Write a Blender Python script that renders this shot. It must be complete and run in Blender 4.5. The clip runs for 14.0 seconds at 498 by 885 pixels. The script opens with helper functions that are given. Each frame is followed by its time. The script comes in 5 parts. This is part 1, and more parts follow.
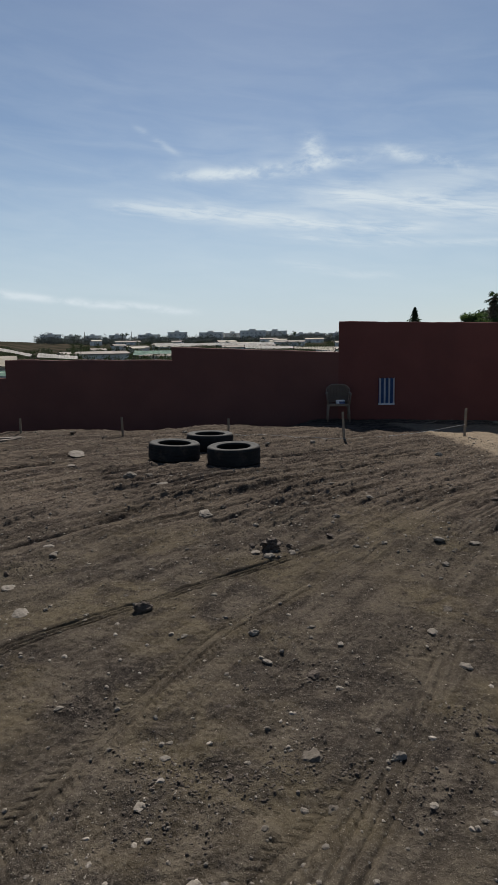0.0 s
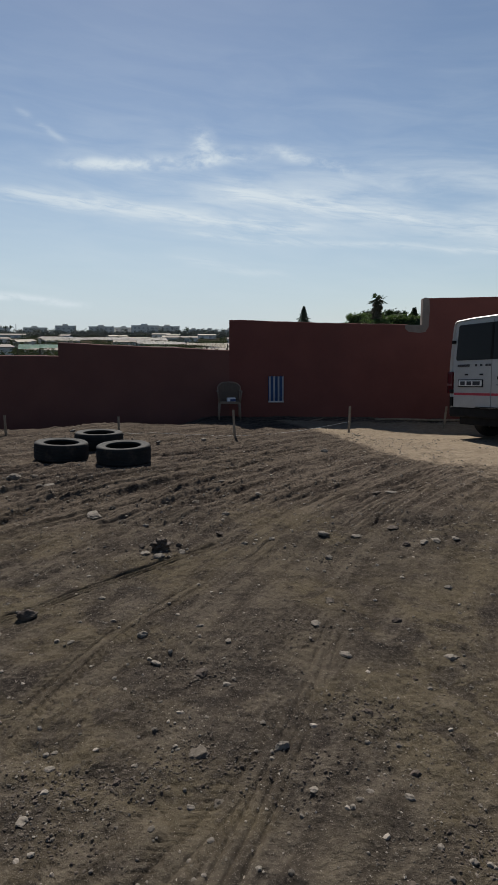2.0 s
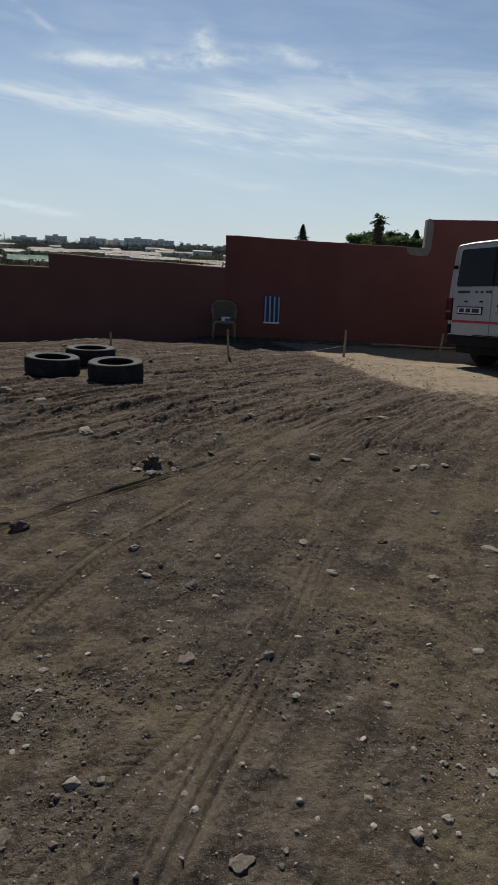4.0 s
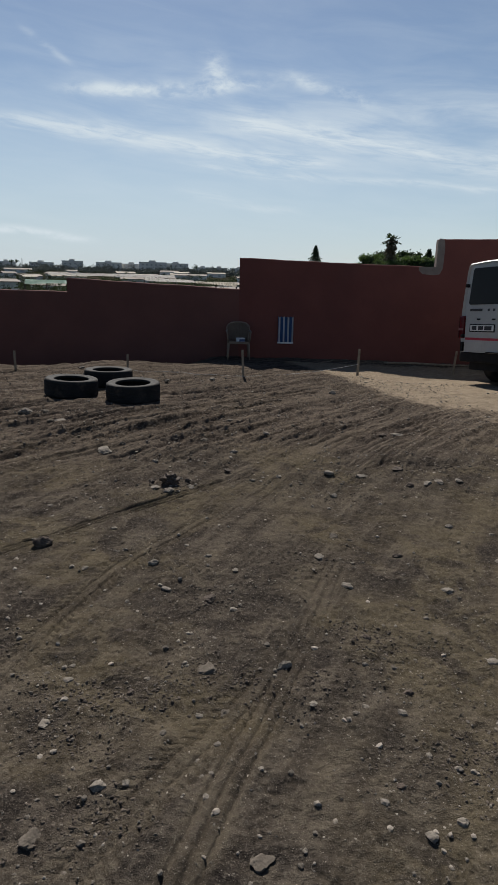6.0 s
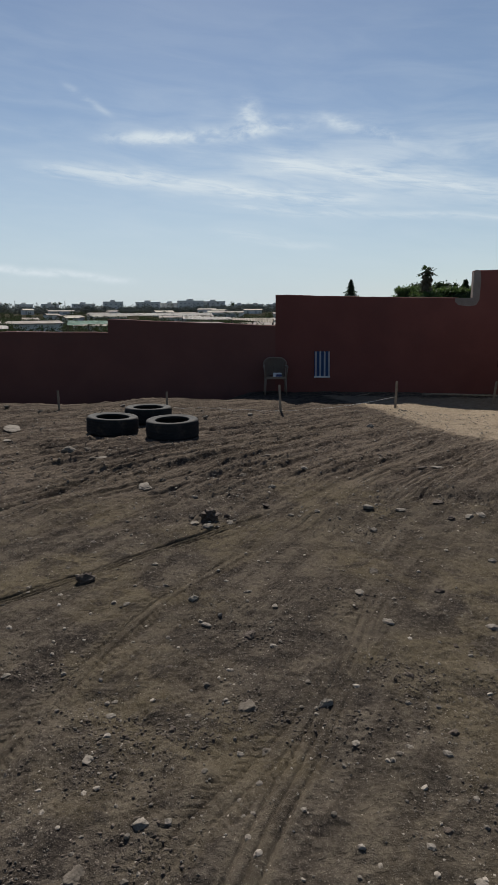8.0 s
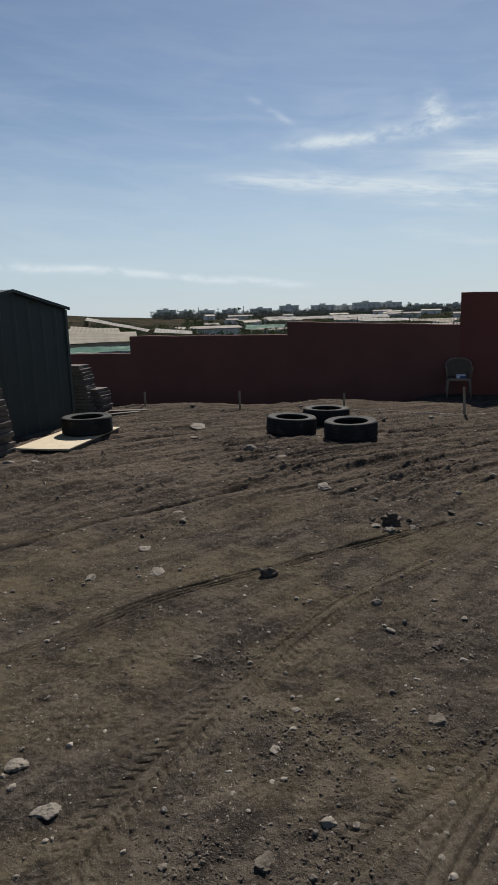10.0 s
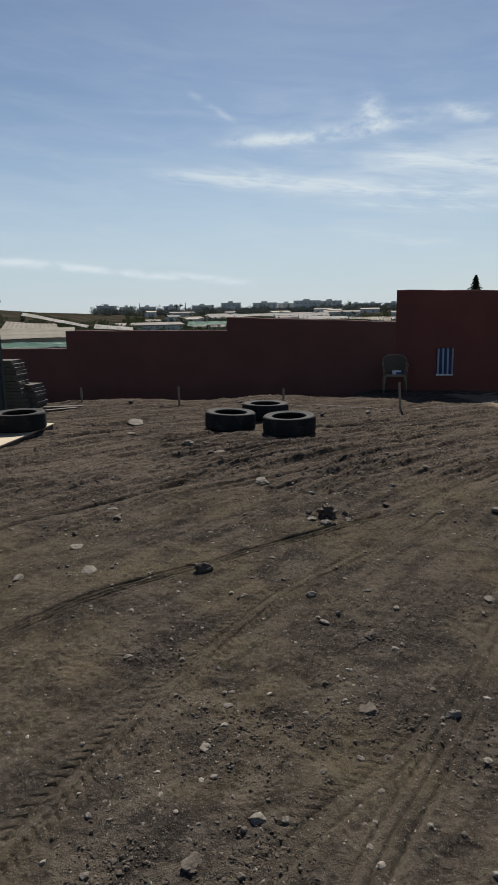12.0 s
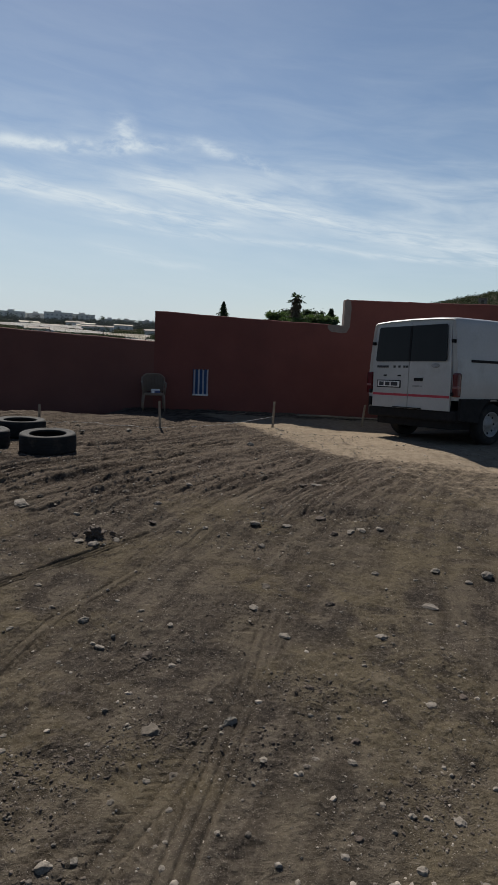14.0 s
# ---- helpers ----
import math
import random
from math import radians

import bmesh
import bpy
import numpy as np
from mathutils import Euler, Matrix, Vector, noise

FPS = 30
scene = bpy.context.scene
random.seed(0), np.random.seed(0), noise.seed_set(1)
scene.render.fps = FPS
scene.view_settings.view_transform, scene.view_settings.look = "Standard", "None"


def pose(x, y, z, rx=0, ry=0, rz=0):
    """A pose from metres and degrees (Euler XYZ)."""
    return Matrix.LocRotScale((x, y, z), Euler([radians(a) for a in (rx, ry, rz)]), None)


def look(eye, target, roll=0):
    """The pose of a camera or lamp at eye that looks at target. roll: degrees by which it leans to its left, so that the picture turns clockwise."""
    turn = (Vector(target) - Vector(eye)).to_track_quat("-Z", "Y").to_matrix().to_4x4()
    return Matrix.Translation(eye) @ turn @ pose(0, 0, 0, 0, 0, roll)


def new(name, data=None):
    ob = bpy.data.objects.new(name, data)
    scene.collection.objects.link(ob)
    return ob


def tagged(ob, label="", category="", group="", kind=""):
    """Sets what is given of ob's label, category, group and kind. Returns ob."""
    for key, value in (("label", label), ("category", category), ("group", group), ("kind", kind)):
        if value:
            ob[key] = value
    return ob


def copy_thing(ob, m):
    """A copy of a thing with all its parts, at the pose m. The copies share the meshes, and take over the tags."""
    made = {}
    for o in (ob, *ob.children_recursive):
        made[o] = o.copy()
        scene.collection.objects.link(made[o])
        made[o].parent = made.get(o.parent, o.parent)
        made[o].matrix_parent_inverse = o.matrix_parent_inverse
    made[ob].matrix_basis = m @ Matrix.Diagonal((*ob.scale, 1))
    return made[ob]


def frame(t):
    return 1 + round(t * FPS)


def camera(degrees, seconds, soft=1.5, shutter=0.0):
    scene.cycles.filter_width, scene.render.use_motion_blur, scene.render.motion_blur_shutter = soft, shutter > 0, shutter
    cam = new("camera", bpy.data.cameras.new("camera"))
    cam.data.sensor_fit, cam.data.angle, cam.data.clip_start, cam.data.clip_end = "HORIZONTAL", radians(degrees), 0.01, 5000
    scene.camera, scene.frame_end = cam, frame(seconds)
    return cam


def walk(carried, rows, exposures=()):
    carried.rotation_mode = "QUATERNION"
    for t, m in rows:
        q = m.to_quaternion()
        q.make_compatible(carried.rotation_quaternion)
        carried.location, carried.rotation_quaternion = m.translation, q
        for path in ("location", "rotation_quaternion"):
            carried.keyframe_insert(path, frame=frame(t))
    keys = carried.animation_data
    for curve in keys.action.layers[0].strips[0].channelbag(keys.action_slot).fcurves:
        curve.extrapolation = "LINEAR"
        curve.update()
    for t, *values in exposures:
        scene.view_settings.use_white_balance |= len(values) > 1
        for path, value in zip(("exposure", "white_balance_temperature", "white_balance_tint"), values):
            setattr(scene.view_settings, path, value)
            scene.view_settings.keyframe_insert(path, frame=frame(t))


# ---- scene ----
cam = camera(42.9, 14.0)
PATH = [
    (0, (0.791, 1.454, 1.645), (0.401, 3.39, 1.329), -0.8),
    (0.5, (0.814, 1.478, 1.67), (0.655, 3.44, 1.315), -1.3),
    (1, (0.831, 1.488, 1.66), (0.844, 3.46, 1.326), 0.0),
    (1.5, (0.858, 1.432, 1.676), (0.979, 3.402, 1.35), 0.5),
    (2, (0.835, 1.423, 1.681), (0.777, 3.395, 1.351), 0.2),
    (2.5, (0.821, 1.402, 1.719), (0.705, 3.347, 1.265), 2.3),
    (3, (0.796, 1.424, 1.689), (0.68, 3.362, 1.207), 2.6),
    (3.5, (0.795, 1.445, 1.663), (0.725, 3.369, 1.121), 2.7),
    (3.7, (0.816, 1.449, 1.661), (0.785, 3.365, 1.089), 2.7),
    (5.8, (0.83, 1.335, 1.68), (0.765, 3.271, 1.179), 0.2),
    (6, (0.82, 1.341, 1.671), (0.745, 3.274, 1.162), 1.4),
    (6.5, (0.829, 1.341, 1.67), (0.748, 3.273, 1.158), 0.6),
    (7, (0.817, 1.335, 1.674), (0.695, 3.267, 1.17), 0.1),
    (7.5, (0.813, 1.338, 1.665), (0.689, 3.279, 1.2), -0.4),
    (8, (0.829, 1.3, 1.693), (0.63, 3.248, 1.287), -0.3),
    (8.5, (0.82, 1.272, 1.69), (0.532, 3.209, 1.285), -0.5),
    (9, (0.797, 1.241, 1.686), (0.357, 3.155, 1.308), -0.7),
    (9.2, (0.774, 1.234, 1.686), (0.239, 3.124, 1.314), -0.6),
    (11.3, (0.719, 1.418, 1.64), (-0.057, 3.213, 1.223), -2.2),
    (11.5, (0.739, 1.383, 1.645), (-0.006, 3.195, 1.241), -1.9),
    (12, (0.77, 1.36, 1.633), (0.222, 3.241, 1.231), -1.1),
    (12.5, (0.798, 1.319, 1.65), (0.559, 3.275, 1.309), 1.2),
    (13, (0.706, 1.295, 1.688), (0.532, 3.255, 1.33), 0.5),
    (13.5, (0.608, 1.344, 1.653), (0.552, 3.309, 1.288), 1.1),
    (14, (0.658, 1.329, 1.661), (0.868, 3.289, 1.322), 3.0),
]
walk(cam, [(t, look(eye, target, roll)) for t, eye, target, roll in PATH])

# ---- light ----
SUN_AZ, SUN_EL = radians(-10.0), radians(42.0)     # left of straight ahead (+y), above the horizon
scene.view_settings.exposure = 0.5
sun = new("sun", bpy.data.lights.new("sun", "SUN"))
sun.data.energy, sun.data.angle, sun.data.color = 5.0, radians(0.6), (1.0, 0.94, 0.86)
sun_way = Vector((math.sin(SUN_AZ) * math.cos(SUN_EL), math.cos(SUN_AZ) * math.cos(SUN_EL), math.sin(SUN_EL)))
sun.matrix_world = look(sun_way * 60, (0, 0, 0))


def node_kit(tree):
    """Short makers for math nodes of one tree."""
    def put(v, sock):
        if isinstance(v, (int, float)):
            sock.default_value = v
        else:
            tree.links.new(v, sock)

    def m(op, a, b=None, c=None):
        n = tree.nodes.new("ShaderNodeMath")
        n.operation = op
        for i, v in enumerate((a, b, c)):
            if v is not None:
                put(v, n.inputs[i])
        return n.outputs[0]

    def step(v, lo, hi):
        n = tree.nodes.new("ShaderNodeMapRange")
        n.interpolation_type = "SMOOTHSTEP"
        put(v, n.inputs["Value"])
        n.inputs["From Min"].default_value, n.inputs["From Max"].default_value = lo, hi
        return n.outputs["Result"]

    def mix(f, a, b):
        n = tree.nodes.new("ShaderNodeMix")
        n.data_type = "RGBA"
        put(f, n.inputs["Factor"])
        for v, sock in ((a, n.inputs[6]), (b, n.inputs[7])):
            if isinstance(v, tuple):
                sock.default_value = (*v[:3], 1)
            else:
                tree.links.new(v, sock)
        return n.outputs[2]

    def fbm(vec, scale, detail=5.0, rough=0.55, warp=0.0):
        n = tree.nodes.new("ShaderNodeTexNoise")
        tree.links.new(vec, n.inputs["Vector"])
        n.inputs["Scale"].default_value, n.inputs["Detail"].default_value = scale, detail
        n.inputs["Roughness"].default_value, n.inputs["Distortion"].default_value = rough, warp
        return n.outputs["Fac"]
    return m, step, mix, fbm


def build_sky():
    world = bpy.data.worlds.new("world")
    scene.world = world
    world.use_nodes = True
    tree = world.node_tree
    tree.nodes.clear()
    m, step, mix, fbm = node_kit(tree)
    sky = tree.nodes.new("ShaderNodeTexSky")
    sky.sky_type, sky.sun_disc = "NISHITA", False
    sky.sun_elevation, sky.sun_rotation = SUN_EL, SUN_AZ
    sky.air_density, sky.dust_density, sky.ozone_density = 0.9, 0.15, 1.0
    coord = tree.nodes.new("ShaderNodeTexCoord")
    split = tree.nodes.new("ShaderNodeSeparateXYZ")
    tree.links.new(coord.outputs["Generated"], split.inputs[0])
    x, y, z = split.outputs
    u = m("MULTIPLY", m("ARCTAN2", x, y), 57.296)
    v = m("MULTIPLY", m("ARCSINE", z), 57.296)
    comb = tree.nodes.new("ShaderNodeCombineXYZ")
    tree.links.new(m("MULTIPLY", u, 0.11), comb.inputs[0])
    tree.links.new(m("ADD", m("MULTIPLY", v, 0.62), m("MULTIPLY", u, 0.05)), comb.inputs[1])
    streaks = fbm(comb.outputs[0], 1.0, 6.0, 0.58, 0.5)
    comb2 = tree.nodes.new("ShaderNodeCombineXYZ")
    tree.links.new(m("MULTIPLY", u, 0.35), comb2.inputs[0])
    tree.links.new(m("MULTIPLY", v, 0.75), comb2.inputs[1])
    comb2.inputs[2].default_value = 4.2
    puffs = fbm(comb2.outputs[0], 1.0, 6.0, 0.6, 0.3)
    wander = m("MULTIPLY", m("SUBTRACT", fbm(comb2.outputs[0], 0.35, 3.0), 0.5), 1.5)
    comb3 = tree.nodes.new("ShaderNodeCombineXYZ")
    tree.links.new(m("MULTIPLY", u, 0.22), comb3.inputs[0])
    tree.links.new(m("ADD", m("MULTIPLY", v, 1.7), m("MULTIPLY", u, 0.2)), comb3.inputs[1])
    comb3.inputs[2].default_value = 1.7
    threads = fbm(comb3.outputs[0], 1.0, 7.0, 0.62, 0.9)

    def band(mid, slope, sigma, u0, u1, soft, grain, lo, hi, gain):
        """A band of cloud along v = mid + slope * u, between two azimuths."""
        off = m("DIVIDE", m("SUBTRACT", m("ADD", v, wander), m("ADD", m("MULTIPLY", u, slope), mid)), sigma)
        body = m("POWER", 2.718, m("MULTIPLY", m("MULTIPLY", off, off), -1.0))
        ends = m("MULTIPLY", step(u, u0 - soft, u0 + soft), m("SUBTRACT", 1.0, step(u, u1 - soft, u1 + soft)))
        return m("MULTIPLY", m("MULTIPLY", m("MULTIPLY", body, ends), step(grain, lo, hi)), gain)

    bands = [
        band(9.4, -0.085, 0.60, -22.5, 4, 3, threads, 0.26, 0.66, 0.72),
        band(8.25, -0.07, 0.30, -7.5, 30, 3, threads, 0.30, 0.66, 0.50),
        band(11.7, -0.17, 0.95, -4.5, 31, 3, threads, 0.28, 0.70, 0.62),
        band(11.6, -0.07, 2.7, -14, 40, 7, streaks, 0.22, 0.80, 0.42),
        band(15.2, 0.11, 0.50, -17, -1.5, 3, puffs, 0.33, 0.64, 0.75),
        band(15.7, 0.0, 1.0, -6.6, -4.8, 0.9, puffs, 0.34, 0.72, 0.75),
        band(15.5, -0.28, 0.55, 0.5, 7, 1.5, puffs, 0.36, 0.70, 0.60),
        band(13.6, -0.05, 1.6, 5, 40, 4, streaks, 0.28, 0.80, 0.20),
        band(1.45, -0.077, 0.32, -60, -16.5, 2, puffs, 0.26, 0.58, 0.90),
        band(5.5, -0.13, 0.38, -8, 1, 2, threads, 0.30, 0.66, 0.35),
        band(6.0, -0.54, 0.30, -20.5, -17, 0.8, puffs, 0.28, 0.66, 0.30),
        band(11.0, 0.0, 12.0, -70, 70, 20, streaks, 0.22, 0.90, 0.22),
    ]
    cover = bands[0]
    for b in bands[1:]:
        cover = m("ADD", cover, b)
    cover = m("MINIMUM", cover, 0.9)
    toward = m("SUBTRACT", 1.0, m("MULTIPLY", step(u, -8.0, 30.0), 0.45))
    low = m("MULTIPLY", m("MULTIPLY", m("SUBTRACT", 1.0, step(v, 0.0, 17.0)), 0.80), toward)
    hazy = mix(low, sky.outputs[0], (6.8, 8.25, 9.6))
    full = mix(cover, hazy, (9.5, 10.6, 11.3))
    back = tree.nodes.new("ShaderNodeBackground")
    tree.links.new(full, back.inputs["Color"])
    back.inputs["Strength"].default_value = 0.05
    out = tree.nodes.new("ShaderNodeOutputWorld")
    tree.links.new(back.outputs[0], out.inputs[0])


build_sky()


# ---- materials ----
def surface(name, a, b, scale=6.0, rough=0.8, metal=0.0, bump=0.25, fine=60.0, spec=0.3, stain=None, stain_scale=1.2, island=0.0):
    """A two-scale procedural surface: base colours a to b, fine grain, relief and, where given, stains."""
    mat = bpy.data.materials.new(name)
    mat.use_nodes = True
    tree = mat.node_tree
    m, step, mix, fbm = node_kit(tree)
    bsdf = tree.nodes["Principled BSDF"]
    coord = tree.nodes.new("ShaderNodeTexCoord").outputs["Object"]
    big, small = fbm(coord, scale, 4.0), fbm(coord, fine, 3.0)
    col = mix(step(m("ADD", m("MULTIPLY", big, 0.7), m("MULTIPLY", small, 0.3)), 0.3, 0.7), a, b)
    if stain:
        col = mix(m("MULTIPLY", step(fbm(coord, stain_scale, 6.0, 0.65), 0.52, 0.72), 0.8), col, stain)
    if island:
        info = tree.nodes.new("ShaderNodeNewGeometry").outputs["Random Per Island"]
        hsv = tree.nodes.new("ShaderNodeHueSaturation")
        tree.links.new(m("ADD", 1.0 - island / 2, m("MULTIPLY", info, island)), hsv.inputs["Value"])
        tree.links.new(col, hsv.inputs["Color"])
        col = hsv.outputs[0]
    tree.links.new(col, bsdf.inputs["Base Color"])
    tree.links.new(m("ADD", rough - 0.08, m("MULTIPLY", small, 0.16)), bsdf.inputs["Roughness"])
    bsdf.inputs["Metallic"].default_value = metal
    bsdf.inputs["Specular IOR Level"].default_value = spec
    if bump:
        relief = tree.nodes.new("ShaderNodeBump")
        relief.inputs["Strength"].default_value = bump
        relief.inputs["Distance"].default_value = 0.01
        tree.links.new(m("ADD", m("MULTIPLY", big, 0.6), m("MULTIPLY", small, 0.4)), relief.inputs["Height"])
        tree.links.new(relief.outputs[0], bsdf.inputs["Normal"])
    return mat


def ground_material():
    mat = bpy.data.materials.new("soil")
    mat.use_nodes = True
    tree = mat.node_tree
    m, step, mix, fbm = node_kit(tree)
    bsdf = tree.nodes["Principled BSDF"]
    coord = tree.nodes.new("ShaderNodeTexCoord").outputs["Object"]
    attr = tree.nodes.new("ShaderNodeAttribute")
    attr.attribute_name = "soil"
    parts = tree.nodes.new("ShaderNodeSeparateColor")
    tree.links.new(attr.outputs["Color"], parts.inputs[0])
    sand, tan, green = parts.outputs
    split = tree.nodes.new("ShaderNodeSeparateXYZ")
    tree.links.new(coord, split.inputs[0])
    bend = m("MAXIMUM", m("SUBTRACT", split.outputs[1], 6.0), 0.0)
    across = m("SUBTRACT", m("SUBTRACT", split.outputs[0], m("MULTIPLY", split.outputs[1], 0.45)), m("MULTIPLY", m("MULTIPLY", bend, bend), 0.06))
    comb = tree.nodes.new("ShaderNodeCombineXYZ")
    tree.links.new(across, comb.inputs[0])
    tree.links.new(m("MULTIPLY", split.outputs[1], 0.09), comb.inputs[1])
    drawn = fbm(comb.outputs[0], 7.0, 5.0, 0.58, 0.15)
    broad, mid, fine, grit = fbm(coord, 0.8, 4.0, 0.55, 0.4), fbm(coord, 9.0, 6.0, 0.7), fbm(coord, 45.0, 5.0, 0.75), fbm(coord, 190.0, 2.0)
    lines = fbm(comb.outputs[0], 22.0, 3.0, 0.5)
    mottle = fbm(coord, 3.2, 9.0, 0.72, 0.35)
    dark = mix(step(drawn, 0.42, 0.58), (0.034, 0.0285, 0.0240), (0.070, 0.0590, 0.0475))
    dark = mix(m("MULTIPLY", step(lines, 0.54, 0.66), 0.35), dark, (0.028, 0.0235, 0.0200))
    dark = mix(m("MULTIPLY", step(broad, 0.46, 0.60), 0.75), dark, (0.080, 0.0660, 0.0430))
    dark = mix(m("MULTIPLY", step(mottle, 0.50, 0.58), 0.75), dark, (0.027, 0.0232, 0.0208))
    dark = mix(m("MULTIPLY", m("SUBTRACT", 1.0, step(mottle, 0.38, 0.46)), 0.6), dark, (0.090, 0.0755, 0.0575))
    dark = mix(m("MULTIPLY", step(mid, 0.52, 0.66), 0.45), dark, (0.090, 0.0760, 0.0605))
    dark = mix(m("MULTIPLY", step(fine, 0.52, 0.66), 0.6), dark, (0.118, 0.1010, 0.0830))
    dark = mix(m("MULTIPLY", m("SUBTRACT", 1.0, step(fine, 0.32, 0.47)), 0.7), dark, (0.0165, 0.0135, 0.0115))
    dark = mix(m("MULTIPLY", tan, m("ADD", 0.25, m("MULTIPLY", step(mid, 0.36, 0.62), 0.5))), dark, (0.087, 0.0725, 0.0505))
    turned = mix(step(drawn, 0.44, 0.56), (0.034, 0.0270, 0.0228), (0.104, 0.0840, 0.0680))
    turned = mix(m("MULTIPLY", step(lines, 0.50, 0.60), 0.75), turned, (0.030, 0.0240, 0.0205))
    turned = mix(m("MULTIPLY", step(mid, 0.50, 0.64), 0.6), turned, (0.108, 0.0880, 0.0715))
    turned = mix(m("MULTIPLY", step(fine, 0.52, 0.66), 0.55), turned, (0.145, 0.1210, 0.1000))
    turned = mix(m("MULTIPLY", m("SUBTRACT", 1.0, step(fine, 0.32, 0.47)), 0.5), turned, (0.022, 0.0175, 0.0150))
    turned = mix(m("MULTIPLY", step(fbm(coord, 30.0, 3.0, 0.6), 0.60, 0.66), 0.7), turned, (0.155, 0.132, 0.110))
    dark = mix(m("MULTIPLY", m("SUBTRACT", 1.0, attr.outputs["Alpha"]), 0.8), dark, turned)
    dark = mix(m("MULTIPLY", step(grit, 0.60, 0.70), 0.55), dark, (0.19, 0.168, 0.142))
    pale = mix(step(mid, 0.3, 0.7), (0.165, 0.132, 0.097), (0.235, 0.193, 0.146))
    pale = mix(m("MULTIPLY", step(fine, 0.5, 0.7), 0.35), pale, (0.12, 0.094, 0.068))
    col = mix(step(m("ADD", sand, m("MULTIPLY", m("SUBTRACT", mid, 0.5), 0.7)), 0.3, 0.7), dark, pale)
    field = mix(step(fbm(coord, 0.03, 6.0, 0.7), 0.42, 0.6), (0.026, 0.026, 0.019), (0.052, 0.043, 0.033))
    col = mix(green, col, field)
    tree.links.new(col, bsdf.inputs["Base Color"])
    bsdf.inputs["Roughness"].default_value = 1.0
    bsdf.inputs["Specular IOR Level"].default_value = 0.0
    relief = tree.nodes.new("ShaderNodeBump")
    relief.inputs["Strength"].default_value, relief.inputs["Distance"].default_value = 1.0, 0.015
    tree.links.new(m("ADD", m("MULTIPLY", fine, 0.8), m("MULTIPLY", grit, 0.3)), relief.inputs["Height"])
    tree.links.new(relief.outputs[0], bsdf.inputs["Normal"])
    return mat


def stripe_material():
    """Woven cloth with upright blue and white stripes."""
    mat = surface("striped_fabric", (0.05, 0.10, 0.24), (0.07, 0.13, 0.30), 30, 0.9, 0, 0.3, 300, 0.1)
    tree = mat.node_tree
    m, step, mix, fbm = node_kit(tree)
    bsdf = tree.nodes["Principled BSDF"]
    old = bsdf.inputs["Base Color"].links[0].from_socket
    split = tree.nodes.new("ShaderNodeSeparateXYZ")
    tree.links.new(tree.nodes.new("ShaderNodeTexCoord").outputs["Object"], split.inputs[0])
    wave = m("FRACT", m("MULTIPLY", m("ADD", split.outputs[0], 0.02), 1 / 0.094))
    tree.links.new(mix(step(wave, 0.60, 0.64), old, (0.62, 0.64, 0.68)), bsdf.inputs["Base Color"])
    return mat


def glass_material():
    mat = surface("tinted_glass", (0.006, 0.008, 0.012), (0.009, 0.011, 0.015), 3, 0.12, 0, 0, 20, 0.10)
    return mat


SOIL = ground_material()
PLASTER = surface("red_plaster", (0.126, 0.047, 0.040), (0.158, 0.058, 0.049), 1.6, 0.9, 0, 0.35, 70, 0.15, (0.118, 0.047, 0.041), 0.7)
OLDPLASTER = surface("faded_brown_red_plaster", (0.118, 0.055, 0.048), (0.146, 0.066, 0.056), 1.3, 0.92, 0, 0.4, 60, 0.12, (0.100, 0.054, 0.048), 0.6)
CEMENT = surface("bare_cement", (0.16, 0.135, 0.12), (0.23, 0.20, 0.18), 5, 0.95, 0, 0.5, 60, 0.1)
RUBBER = surface("tyre_rubber", (0.012, 0.013, 0.014), (0.022, 0.022, 0.023), 9, 0.85, 0, 0.3, 90, 0.18, (0.050, 0.042, 0.034), 7)
STONE = surface("rubble_stone", (0.115, 0.100, 0.084), (0.215, 0.192, 0.165), 14, 0.95, 0, 1.0, 80, 0.15, (0.062, 0.052, 0.043), 22)
DUSTSTONE = surface("soil_covered_stone", (0.068, 0.058, 0.048), (0.125, 0.108, 0.090), 9, 0.95, 0, 0.7, 70, 0.1, (0.062, 0.053, 0.045), 11)
DARKSTONE = surface("dark_stone", (0.044, 0.033, 0.027), (0.092, 0.072, 0.058), 16, 0.9, 0, 0.6, 80, 0.25)
PEBBLE = surface("pebbles", (0.075, 0.064, 0.052), (0.235, 0.208, 0.178), 25, 0.92, 0, 0.4, 120, 0.2, island=1.0)
CLOD = surface("soil_clods", (0.048, 0.040, 0.034), (0.098, 0.081, 0.067), 20, 0.97, 0, 0.6, 120, 0.08, island=0.6)
WOOD = surface("weathered_wood", (0.17, 0.135, 0.10), (0.28, 0.23, 0.18), 18, 0.88, 0, 0.4, 120, 0.2)
DARKWOOD = surface("old_dark_wood", (0.06, 0.048, 0.04), (0.12, 0.10, 0.085), 14, 0.9, 0, 0.4, 90, 0.2)
PLY = surface("plywood_face", (0.37, 0.31, 0.21), (0.46, 0.39, 0.28), 6, 0.75, 0, 0.15, 70, 0.25, (0.32, 0.25, 0.17), 3)
VANWHITE = surface("white_van_paint", (0.345, 0.34, 0.33), (0.40, 0.395, 0.385), 2, 0.36, 0, 0.0, 30, 0.5, (0.31, 0.30, 0.28), 2.2)
PLASTIC = surface("black_plastic", (0.012, 0.012, 0.013), (0.02, 0.02, 0.021), 8, 0.78, 0, 0.12, 120, 0.12)
REDLAMP = surface("red_lamp", (0.065, 0.005, 0.008), (0.09, 0.008, 0.011), 10, 0.2, 0, 0.0, 40, 0.5)
